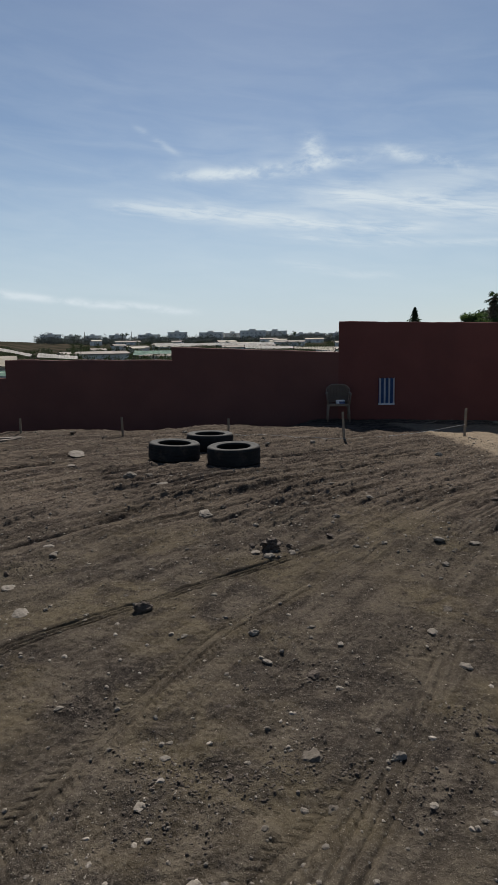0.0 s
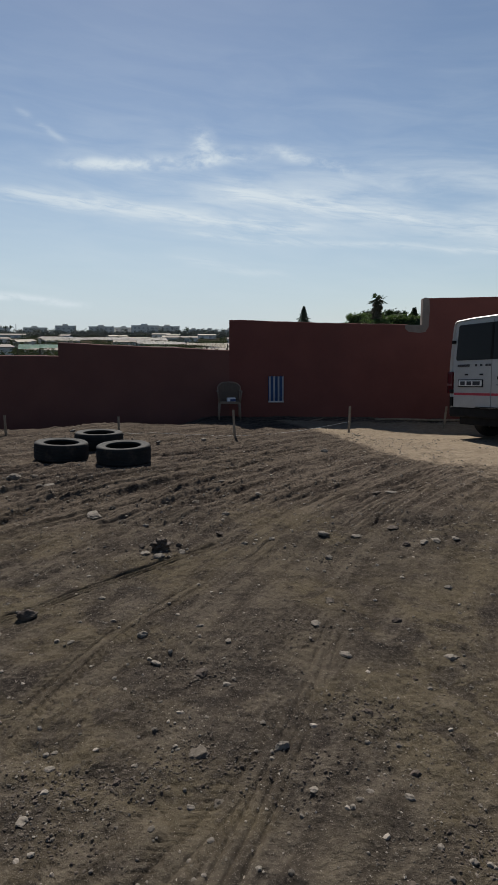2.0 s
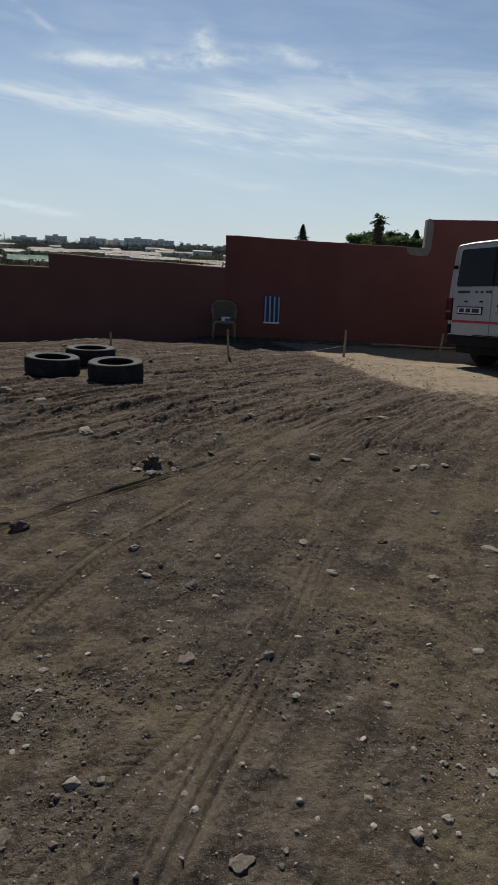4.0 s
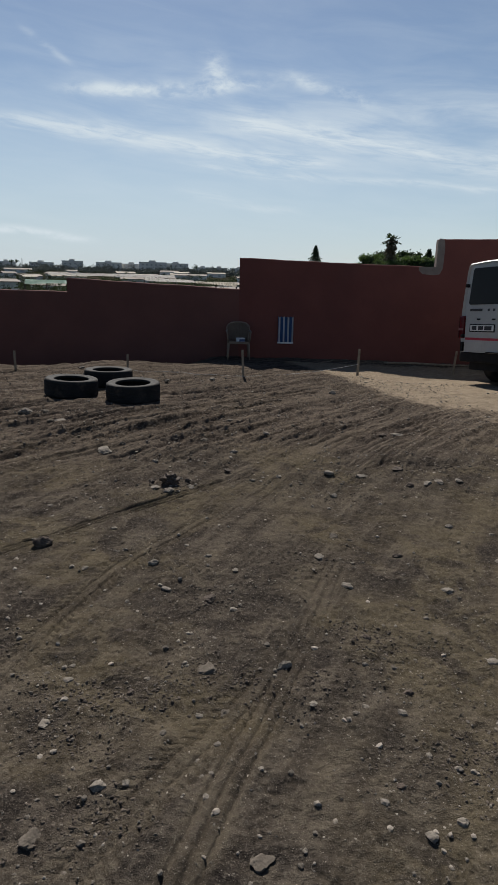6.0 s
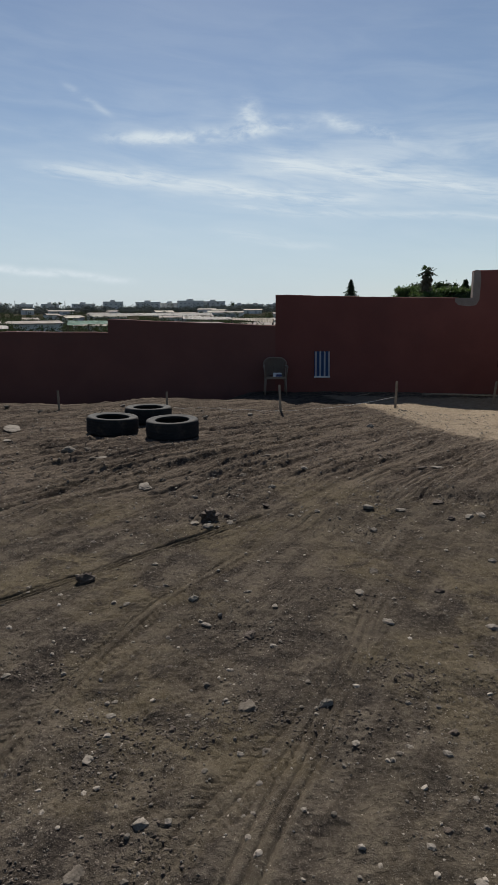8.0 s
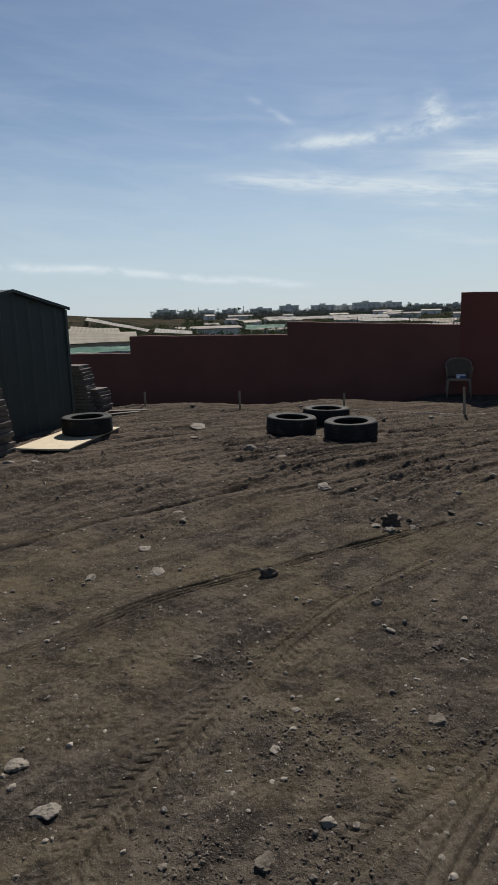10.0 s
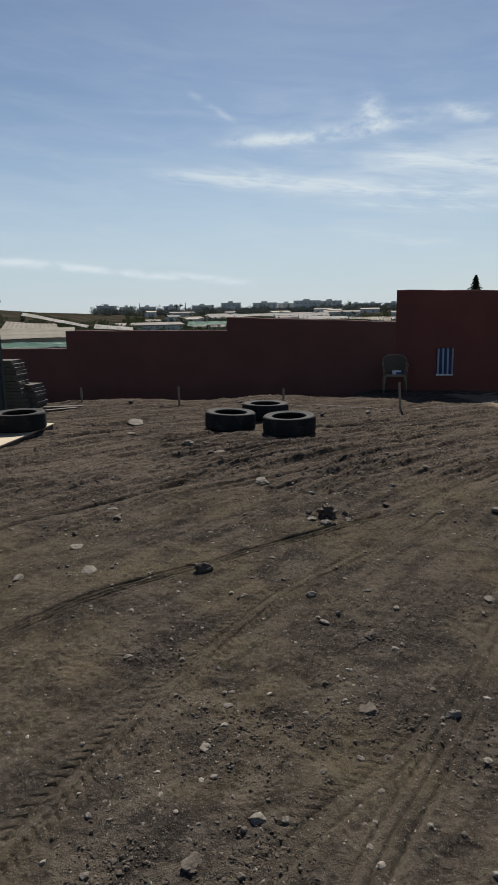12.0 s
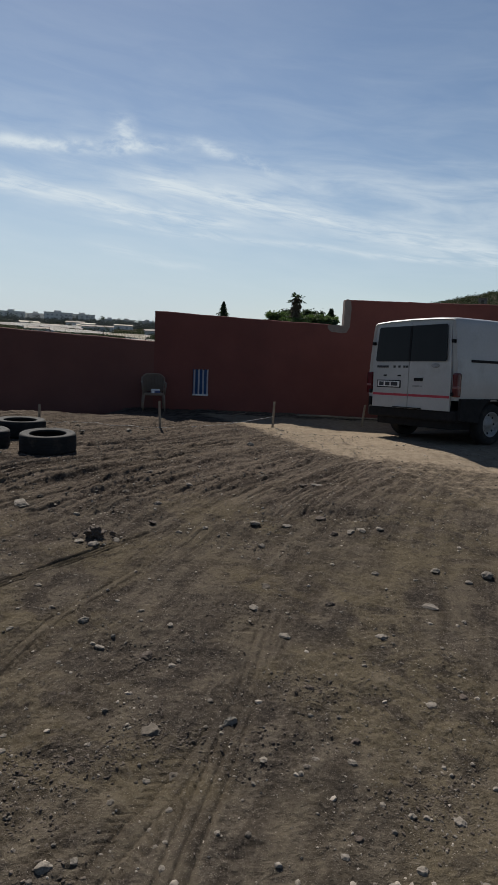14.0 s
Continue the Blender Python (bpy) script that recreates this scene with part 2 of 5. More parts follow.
CLEARLAMP = surface("clear_lamp", (0.16, 0.06, 0.06), (0.20, 0.085, 0.08), 10, 0.2, 0, 0.0, 40, 0.5)
REDTAPE = surface("red_stripe", (0.34, 0.025, 0.05), (0.40, 0.04, 0.06), 8, 0.45, 0, 0.0, 40, 0.4)
PLATE = surface("plate_white", (0.60, 0.60, 0.58), (0.66, 0.66, 0.64), 8, 0.45, 0, 0.0, 40, 0.4)
INK = surface("dark_lettering", (0.03, 0.03, 0.035), (0.045, 0.045, 0.05), 8, 0.5, 0, 0.0, 40, 0.3)
BLUEBADGE = surface("blue_badge", (0.03, 0.05, 0.16), (0.04, 0.07, 0.20), 8, 0.3, 0, 0.0, 40, 0.5)
STEEL = surface("wheel_steel", (0.20, 0.20, 0.20), (0.28, 0.28, 0.28), 10, 0.5, 0.3, 0.1, 60, 0.5, (0.12, 0.10, 0.085), 6)
GLASS = glass_material()
CHAIRPLASTIC = surface("beige_chair_plastic", (0.155, 0.118, 0.092), (0.195, 0.15, 0.115), 6, 0.55, 0, 0.08, 90, 0.35)
STRIPES = stripe_material()
CLOTHWHITE = surface("white_cloth", (0.60, 0.61, 0.64), (0.70, 0.71, 0.73), 20, 0.9, 0, 0.2, 200, 0.1)
GREENSHEET = surface("green_sheet_metal", (0.026, 0.039, 0.037), (0.036, 0.051, 0.048), 2.5, 0.5, 0.0, 0.1, 40, 0.4, (0.045, 0.059, 0.057), 2)
SHEDTRIM = surface("green_trim_metal", (0.035, 0.05, 0.05), (0.05, 0.065, 0.062), 4, 0.45, 0.0, 0.05, 40, 0.4)
SLAB = surface("concrete_pavers", (0.075, 0.066, 0.060), (0.13, 0.115, 0.105), 7, 0.92, 0, 0.4, 60, 0.15, (0.05, 0.042, 0.038), 4)
STRING = surface("pale_string", (0.5, 0.48, 0.44), (0.6, 0.58, 0.54), 30, 0.9, 0, 0.0, 90, 0.1)
LEAF = surface("leaf_green", (0.045, 0.078, 0.026), (0.085, 0.125, 0.042), 2, 0.7, 0, 0.0, 20, 0.25, island=0.9)
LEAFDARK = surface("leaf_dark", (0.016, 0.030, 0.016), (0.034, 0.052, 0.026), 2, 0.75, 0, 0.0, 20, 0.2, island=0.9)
# Ridge leaves: the haze of distance is mixed into this pale colour.
LEAFHAZE = surface("leaf_hazed", (0.120, 0.130, 0.110), (0.19, 0.20, 0.17), 0.5, 0.75, 0, 0.0, 5, 0.2, island=0.6)
LEAFFAR = surface("leaf_grey_green", (0.028, 0.038, 0.020), (0.055, 0.066, 0.034), 0.5, 0.75, 0, 0.0, 5, 0.2, island=0.9)
DRYLEAF = surface("dry_fronds", (0.085, 0.075, 0.055), (0.15, 0.13, 0.09), 4, 0.9, 0, 0.0, 30, 0.1, island=0.6)
BARK = surface("bark", (0.07, 0.055, 0.045), (0.13, 0.105, 0.085), 12, 0.95, 0, 0.6, 60, 0.1)
FARWALL = surface("pale_render", (0.55, 0.55, 0.53), (0.68, 0.67, 0.64), 0.08, 0.92, 0, 0.0, 1.5, 0.06)
# Openings: shade given as a colour, lightened for the haze of distance.
FARDARK = surface("shaded_openings", (0.30, 0.31, 0.32), (0.38, 0.385, 0.39), 0.3, 0.6, 0, 0.0, 2.0, 0.3)
SHEETWHITE = surface("white_plastic_sheet", (0.34, 0.33, 0.31), (0.50, 0.485, 0.46), 0.5, 0.85, 0, 0.2, 6, 0.08, (0.28, 0.25, 0.21), 0.4)
SHEETBEIGE = surface("beige_roof_sheet", (0.33, 0.305, 0.255), (0.46, 0.425, 0.365), 0.4, 0.9, 0, 0.2, 5, 0.06, (0.26, 0.225, 0.18), 0.3)
NETGREEN = surface("green_netting", (0.03, 0.11, 0.08), (0.06, 0.18, 0.13), 0.8, 0.8, 0, 0.2, 9, 0.2, (0.45, 0.52, 0.48), 0.6)
FARROOF = surface("tile_and_sheet_roofs", (0.20, 0.175, 0.155), (0.34, 0.31, 0.28), 0.2, 0.9, 0, 0.0, 2, 0.06)


def let_light_through(mat, tint, share):
    """Thin leaves pass part of the light that falls on their far side."""
    tree = mat.node_tree
    bsdf, out = tree.nodes["Principled BSDF"], tree.nodes["Material Output"]
    thin = tree.nodes.new("ShaderNodeBsdfTranslucent")
    thin.inputs["Color"].default_value = (*tint, 1)
    both = tree.nodes.new("ShaderNodeMixShader")
    both.inputs[0].default_value = share
    tree.links.new(bsdf.outputs[0], both.inputs[1])
    tree.links.new(thin.outputs[0], both.inputs[2])
    tree.links.new(both.outputs[0], out.inputs["Surface"])


let_light_through(LEAF, (0.08, 0.13, 0.035), 0.3)
let_light_through(LEAFDARK, (0.04, 0.07, 0.02), 0.2)
let_light_through(LEAFFAR, (0.06, 0.08, 0.03), 0.15)


# ---- mesh helpers ----
def part(name, bm, material, parent=None, label="", smooth=False):
    """Links a bmesh as one mesh object, under a thing or a part where one is given."""
    me = bpy.data.meshes.new(name)
    bm.to_mesh(me)
    bm.free()
    me.materials.append(material)
    if smooth:
        me.shade_smooth()
    ob = new(name, me)
    if parent is not None:
        ob.parent = parent
    if label:
        ob["label"] = label
    return ob


def thing(name, m, label, category, group=""):
    ob = new(name)
    ob.matrix_basis = m
    ob.empty_display_size = 0.1
    return tagged(ob, label, category, group)


def box(bm, x0, x1, y0, y1, z0, z1, bevel=0.0, m=None):
    """A box between the given bounds, its edges rounded by bevel, turned by m."""
    made = bmesh.ops.create_cube(bm, size=1.0)["verts"]
    for v in made:
        v.co = Vector(((x0 + x1) / 2 + v.co.x * (x1 - x0), (y0 + y1) / 2 + v.co.y * (y1 - y0), (z0 + z1) / 2 + v.co.z * (z1 - z0)))
    if bevel:
        edges = list({e for v in made for e in v.link_edges})
        got = bmesh.ops.bevel(bm, geom=edges, offset=bevel, segments=2, affect="EDGES", profile=0.6)
        made = list({v for f in got["faces"] for v in f.verts} | {v for v in made if v.is_valid})
    if m is not None:
        for v in made:
            v.co = m @ v.co
    return made


def tube(bm, points, radii, sides=8, cap=True):
    """A round bar through the points, with a radius for each."""
    rings = []
    pts = [Vector(p) for p in points]
    for i, p in enumerate(pts):
        way = (pts[min(i + 1, len(pts) - 1)] - pts[max(i - 1, 0)]).normalized()
        side = way.cross(Vector((0.31, 0.2, 0.93) if abs(way.z) < 0.9 else (1, 0, 0))).normalized()
        up = side.cross(way)
        rings.append([bm.verts.new(p + (side * math.cos(a) + up * math.sin(a)) * radii[i]) for a in (2 * math.pi * k / sides for k in range(sides))])
    for a, b in zip(rings, rings[1:]):
        for k in range(sides):
            bm.faces.new((a[k], a[(k + 1) % sides], b[(k + 1) % sides], b[k]))
    if cap:
        bm.faces.new(rings[0][::-1])
        bm.faces.new(rings[-1])
    bmesh.ops.recalc_face_normals(bm, faces=bm.faces[:])


def lathe(bm, profile, sides=48, closed=False):
    """A solid of revolution about z from (radius, height) pairs."""
    rings = [[bm.verts.new((r * math.cos(a), r * math.sin(a), h)) for a in (2 * math.pi * k / sides for k in range(sides))] for r, h in profile]
    pairs = list(zip(rings, rings[1:])) + ([(rings[-1], rings[0])] if closed else [])
    for a, b in pairs:
        for k in range(sides):
            bm.faces.new((a[k], a[(k + 1) % sides], b[(k + 1) % sides], b[k]))
    bmesh.ops.recalc_face_normals(bm, faces=bm.faces[:])


def outline(bm, points, depth, axis="y"):
    """A flat shape of 2D points, extruded by depth along axis."""
    def at(p, d):
        return {"y": (p[0], d, p[1]), "x": (d, p[0], p[1]), "z": (p[0], p[1], d)}[axis]
    a, b = [bm.verts.new(at(p, 0)) for p in points], [bm.verts.new(at(p, depth)) for p in points]
    bm.faces.new(a), bm.faces.new(b)
    for k in range(len(points)):
        bm.faces.new((a[k], a[(k + 1) % len(points)], b[(k + 1) % len(points)], b[k]))
    bmesh.ops.recalc_face_normals(bm, faces=bm.faces[:])


def leaf_clumps(rng, centres, spread, count, size, squash=0.8):
    """Corner and face lists of many small bent leaves, scattered round each centre."""
    verts, faces = [], []
    for c in centres:
        for _ in range(count):
            d = Vector((rng.gauss(0, 1), rng.gauss(0, 1), rng.gauss(0, squash))) * spread * 0.55
            n = Vector((rng.gauss(0, 1), rng.gauss(0, 1), rng.gauss(0.4, 1))).normalized()
            t = n.orthogonal().normalized()
            b = n.cross(t)
            s = size * rng.uniform(0.6, 1.4)
            p = Vector(c) + d
            k = len(verts)
            verts += [p - t * s, p + b * s * 0.45 + n * s * 0.2, p + t * s, p - b * s * 0.45 + n * s * 0.2]
            faces.append((k, k + 1, k + 2, k + 3))
    return verts, faces


def raw(name, verts, faces, material, parent=None, label=""):
    me = bpy.data.meshes.new(name)
    me.from_pydata([tuple(v) for v in verts], [], faces)
    me.materials.append(material)
    ob = new(name, me)
    if parent is not None:
        ob.parent = parent
    if label:
        ob["label"] = label
    return ob


# ---- the ground: one sheet to the horizon ----
VAN = pose(4.455, 11.66, 0.0, -1.1, -3.8, -62.7) @ Matrix.Scale(1.03, 4)
VAN_FLAT = VAN.inverted()


def smooth(v, lo, hi):
    t = np.clip((v - lo) / (hi - lo), 0, 1)
    return t * t * (3 - 2 * t)


def value_noise(x, y, seed):
    """Smooth noise from -1 to 1 on a lattice of 1 m."""
    xi, yi = np.floor(x), np.floor(y)
    fx, fy = x - xi, y - yi
    fx, fy = fx * fx * (3 - 2 * fx), fy * fy * (3 - 2 * fy)

    def lattice(a, b):
        h = np.sin(a * 127.1 + b * 311.7 + seed * 74.7) * 43758.5453
        return (h - np.floor(h)) * 2 - 1
    top = lattice(xi, yi) * (1 - fx) + lattice(xi + 1, yi) * fx
    low = lattice(xi, yi + 1) * (1 - fx) + lattice(xi + 1, yi + 1) * fx
    return top * (1 - fy) + low * fy


def fractal(x, y, seed, octaves=4, gain=0.5):
    total, amp = 0 * x, 1.0
    for k in range(octaves):
        total = total + amp * value_noise(x * 2.03 ** k + 17.3 * k, y * 2.03 ** k - 9.1 * k, seed + k)
        amp *= gain
    return total


TYRE_SPOTS = [(-1.09, 9.74), (-2.0, 9.92), (-1.72, 10.85)]


# wheel tracks: way points, half width, depth, tread (0 ribs, 1 bars, 2 smoothed swath, 3 one groove, 4 many fine ribs)
TRACKS = [
    ([(-1.75, 3.2), (-1.37, 3.94), (-1.03, 4.55), (-0.80, 4.87), (-0.52, 5.17), (-0.23, 5.60), (0.28, 6.17), (0.69, 6.8)], 0.058, 0.046, 0),
    ([(-0.47, 2.2), (-0.45, 2.78), (-0.40, 3.19), (-0.30, 3.70), (-0.19, 4.25), (-0.09, 4.59), (0.04, 4.92), (0.23, 5.28), (0.63, 6.05), (0.97, 6.87)], 0.082, 0.021, 1),
    ([(0.05, 2.3), (0.42, 3.00), (0.63, 3.35), (0.80, 3.68), (0.98, 4.13), (1.2, 4.8)], 0.09, 0.013, 1),
    ([(0.40, 2.0), (0.66, 2.97), (0.80, 3.40), (0.97, 3.93), (1.10, 4.38), (1.32, 5.3)], 0.080, 0.016, 0),
    ([(-1.11, 4.23), (-0.88, 4.26), (-0.58, 4.36), (-0.42, 4.47), (-0.30, 4.51)], 0.03, 0.016, 3),
]
TRACKS += [
    ([(-3.0, 4.3), (-2.48, 5.4), (-2.23, 5.82), (-2.0, 6.17), (-1.65, 6.86), (-1.28, 8.12)], 0.06, 0.090, 3),
    ([(-2.3, 4.1), (-1.98, 4.75), (-1.71, 5.38), (-1.46, 5.85), (-1.21, 6.47), (-0.87, 7.13), (-0.54, 8.05), (-0.15, 8.87)], 0.17, 0.05, 2),
    ([(0.42, 5.58), (0.63, 6.05), (0.97, 6.87), (1.4, 7.8), (2.1, 8.9), (2.9, 9.9)], 0.19, 0.04, 2),
    ([(-0.51, 8.55), (0.36, 9.31), (1.43, 10.49)], 0.15, 0.045, 4),
    ([(1.57, 6.69), (2.0, 7.6), (2.53, 8.54), (3.16, 9.81), (3.8, 10.8)], 0.18, 0.022, 4),
    ([(1.65, 7.25), (2.16, 8.09), (2.84, 9.21), (3.79, 10.79)], 0.18, 0.022, 4),
    ([(2.2, 3.6), (2.45, 5.0), (2.85, 6.4), (3.6, 8.4), (4.4, 9.9)], 0.09, 0.012, 1),
]
TAN_SPOTS = [(-0.80, 6.80, 0.35, 0.5), (0.95, 6.10, 0.4, 0.6), (1.15, 3.20, 0.25, 0.35), (1.70, 3.10, 0.35, 0.3), (-0.70, 3.60, 0.28, 0.2), (-0.40, 2.85, 0.2, 0.2), (2.0, 5.75, 0.5, 0.4), (1.38, 4.30, 0.25, 0.25), (1.1, 4.65, 0.2, 0.25), (-1.4, 4.9, 0.6, 0.35), (3.6, 8.0, 0.9, 0.7), (0.6, 3.37, 0.18, 0.18)]


def track_relief(x, y):
    """Height and bareness that the wheel tracks give."""
    high, bare, firm = np.zeros_like(x), np.zeros_like(x), np.zeros_like(x)
    for way, half, depth, bars in TRACKS:
        p = np.array(way)
        fine = []
        for a, b, c, d in zip(np.vstack([p[:1], p[:-2]]), p[:-1], p[1:], np.vstack([p[2:], p[-1:]])):
            for t in np.linspace(0, 1, 8, endpoint=False):
                fine.append(0.5 * (2 * b + (c - a) * t + (2 * a - 5 * b + 4 * c - d) * t * t + (3 * b - a - 3 * c + d) * t ** 3))
        fine = np.array(fine + [p[-1]])
        near = (x > fine[:, 0].min() - 0.6) & (x < fine[:, 0].max() + 0.6) & (y > fine[:, 1].min() - 0.6) & (y < fine[:, 1].max() + 0.6)
        px, py = x[near], y[near]
        best, side, along = np.full(px.shape, 9.0), np.zeros_like(px), np.zeros_like(px)
        run = 0.0
        for a, b in zip(fine, fine[1:]):
            d = b - a
            size = np.hypot(*d)
            t = np.clip(((px - a[0]) * d[0] + (py - a[1]) * d[1]) / size ** 2, 0, 1)
            ox, oy = px - a[0] - t * d[0], py - a[1] - t * d[1]
            far = np.hypot(ox, oy)
            new_best = far < best
            best = np.where(new_best, far, best)
            side = np.where(new_best, (ox * d[1] - oy * d[0]) / size, side)
            along = np.where(new_best, run + t * size, along)
            run += size
        inside = 1 - smooth(best, half * 0.85, half * 1.15)
        lip = np.exp(-((best - half * 1.3) / (half * 0.25)) ** 2)

        def slot(d, wide):
            return np.exp(-(d / wide) ** 2)
        if bars == 3:
            tread = slot(side, half * 0.55)
        elif bars == 2:
            tread = 0.3 * np.maximum(slot(np.abs(side) - half * 0.9, 0.02), 0.5 + 0.5 * value_noise(along * 0.8, side * 60, 91))
        elif bars == 4:
            rib = side / (half * 0.36)
            tread = slot((rib - np.round(rib)) * half * 0.36, 0.0042 + 0.0008 * py)
        elif bars:
            turn = 0.05 * np.sign(side)
            phase = (along + np.abs(side) * 0.75 + turn * 0.5) / 0.050
            cross = slot((phase - np.round(phase)) * 0.050, 0.0042) * (np.abs(side) > half * 0.2)
            tread = np.maximum(cross, slot(np.abs(side) - half * 0.40, 0.0055))
        else:
            tread = np.maximum(slot(side, 0.0046 + 0.0009 * py), slot(np.abs(side) - half * 0.62, 0.0046 + 0.0009 * py))
        worn = 0.5 + 0.5 * smooth(value_noise(px * 1.9, py * 1.9, 55) + 0.4 * value_noise(px * 7, py * 7, 56), -0.6, 0.5)
        worn = worn * smooth(along, 0.0, 0.5) * (1 - smooth(along, run - 0.9, run))
        shape = -0.06 * inside - 0.80 * inside * tread + 0.05 * lip
        high[near] += worn * depth * shape
        bare[near] = np.maximum(bare[near], inside * worn * (0.95 if bars == 2 else 0.45 if bars < 2 else 0.0))
        firm[near] = np.maximum(firm[near], inside * worn)
    return high, bare, firm


def in_van_frame(x, y):
    r = np.array(VAN)
    dx, dy = x - r[0, 3], y - r[1, 3]
    c, s = math.cos(radians(-62.7)), math.sin(radians(-62.7))
    return dx * c + dy * s, -dx * s + dy * c


def sand_amount(x, y):
    """Pale building sand spread towards the van."""
    edge = np.minimum(np.minimum(smooth(x - 0.42 * (13.2 - y), 1.0, 2.1), smooth(y - np.clip(10.9 - 0.55 * (x - 1.6), 8.6, 11), -0.9, 0.7)), 1 - smooth(y, 14.2, 15.0))
    fade = 0.42 * smooth(x + 0.35 * (y - 6.5), 3.0, 4.6) * smooth(y, 4.5, 7.5)
    return np.clip(np.maximum(edge, fade) * (1 - smooth(x, 14, 18)), 0, 1)


def furrows(x, y):
    """Drawn-out ridges and grooves that wheels and scraper left, running together."""
    u, v = y, 0.87 * (x - 0.45 * y - 0.06 * np.maximum(0, y - 6) ** 2)
    v = v + 0.06 * value_noise(x * 0.6, y * 0.6, 6)
    broken = 0.35 + 0.65 * smooth(value_noise(x * 1.1, y * 1.1, 62), -0.5, 0.4)
    return (0.7 * fractal(u * 0.6, v * 9.0, 63, 3, 0.6) + 0.6 * value_noise(u * 1.4, v * 26, 64)) * broken


def ground_parts(x, y):
    """Height of the ground and its soil mix at points of the plan."""
    r, az = np.hypot(x, y), np.degrees(np.arctan2(x, y))
    brink = 13.65 + 0.33 * np.clip(x + 0.97, -8, 0) + 0.12 * value_noise(x * 0.9, y * 0, 3)
    z = -0.06 * smooth(y, 12.4, 14.6) - 0.42 * smooth(y, brink - 0.1, brink + 1.3) * smooth(-x, 0.3, 2.0)
    z = z + 0.03 * smooth(y, brink - 0.8, brink - 0.1) * (1 - smooth(y, brink, brink + 0.4)) * smooth(-x, 0.0, 1.5)
    near = (1 - smooth(r, 18, 30))
    rough = 0.52 + 0.95 * smooth(y - 0.25 * x, 5.5, 8.5) * (1 - sand_amount(x, y) * 0.7)
    loose = smooth(y - 0.25 * x, 5.5, 8.0) * (1 - sand_amount(x, y) * 0.7)
    swell = 0.026 * fractal(x * 0.55, y * 0.55, 1, 2) + 0.015 * fractal(x * 2.3, y * 2.3, 11, 2)
    relief = (0.009 + 0.004 * loose) * fractal(x * 7, y * 7, 21, 3) * (0.4 + smooth(value_noise(x * 1.6, y * 1.6, 23), -0.5, 0.6)) + 0.011 * loose * np.abs(fractal(x * 15, y * 19, 25, 3, 0.7)) + (0.0040 + 0.0028 * loose) * fractal(x * 25, y * 25, 31, 3, 0.75)
    streak = furrows(x, y)
    ruts = 0.022 * rough * smooth(y - 0.15 * x, 4.6, 7.0) * (1 - smooth(y, 11.2, 12.5)) * streak
    hollow = -0.10 * np.exp(-(((x - 2.28) / 0.50) ** 2 + ((y - 7.05) / 0.20) ** 2)) * (0.7 + 0.5 * value_noise(x * 6, y * 6, 77)) - 0.03 * np.exp(-(((x - 1.29) / 0.2) ** 2 + ((y - 6.2) / 0.25) ** 2))
    lines, bare, firm = track_relief(x, y)
    relief = swell + relief * (1 - 0.6 * firm)
    z = z + near * (relief + ruts * (1 - sand_amount(x, y)) + hollow + lines)
    for tx, ty in TYRE_SPOTS:
        flat = 1 - smooth(np.hypot(x - tx, y - ty), 0.36, 0.62)
        z = z * (1 - flat) + 0.012 * flat
    # firm ground under the van
    vx, vy = in_van_frame(x, y)
    a = np.array(VAN)
    plane = a[2, 3] + a[2, 0] / 1.03 * vx + a[2, 1] / 1.03 * vy
    under = (1 - smooth(np.abs(vx), 1.1, 2.2)) * (1 - smooth(np.abs(vy - 2.4), 2.7, 4.2))
    z = z * (1 - under) + (plane + 0.25 * near * relief) * under
    z = z + far_ground(x, y)
    sand = sand_amount(x, y)
    tan = bare + 0.55 * np.clip(streak, -1, 1) * smooth(y, 4.6, 7.0)
    for sx, sy, a1, a2 in TAN_SPOTS:
        tan = np.maximum(tan, 0.55 * np.exp(-(((x - sx) / a1) ** 2 + ((y - sy) / a2) ** 2)))
    churned = smooth(y - 0.3 * x + 0.5 * value_noise(x, y, 71), 5.6, 8.6) * (1 - smooth(r, 16, 22))
    return z, sand, np.clip(tan, 0, 1), smooth(np.abs(y - 2) + 0.3 * np.abs(x), 22, 45), churned


def far_ground(x, y):
    """Valley, ridge and side hills behind the wall."""
    r, az = np.hypot(x, y), np.degrees(np.arctan2(x, y))
    ahead = smooth(y, 18, 40)
    far = -6.5 * smooth(y, 22, 110) + 8.5 * smooth(r, 260, 820) + 1.2 * fractal(x * 0.012, y * 0.012, 41, 3) * smooth(r, 60, 200)
    far = far + (9.5 + (np.clip(-az, 26, 44) - 36) * 0.55) * smooth(-az, 23, 34) * smooth(r, 190, 350) * (1 - 0.6 * smooth(r, 420, 800))
    far = far + 4.2 * smooth(-az, 22, 30) * smooth(r, 55, 95) * (1 - smooth(r, 220, 420))
    far = far + (15.4 + 0.72 * np.clip(az - 18, 0, 60)) * smooth(az, 11, 20) * smooth(r, 60, 190)
    return ahead * far


def ground_z(x, y):
    if math.hypot(x, y) > 24:
        return float(far_ground(np.array([float(x)]), np.array([float(y)]))[0])
    return float(ground_parts(np.array([float(x)]), np.array([float(y)]))[0][0])


def graded(start, end, size):
    out = [start]
    while out[-1] < end:
        out.append(out[-1] + size(out[-1]))
    return out


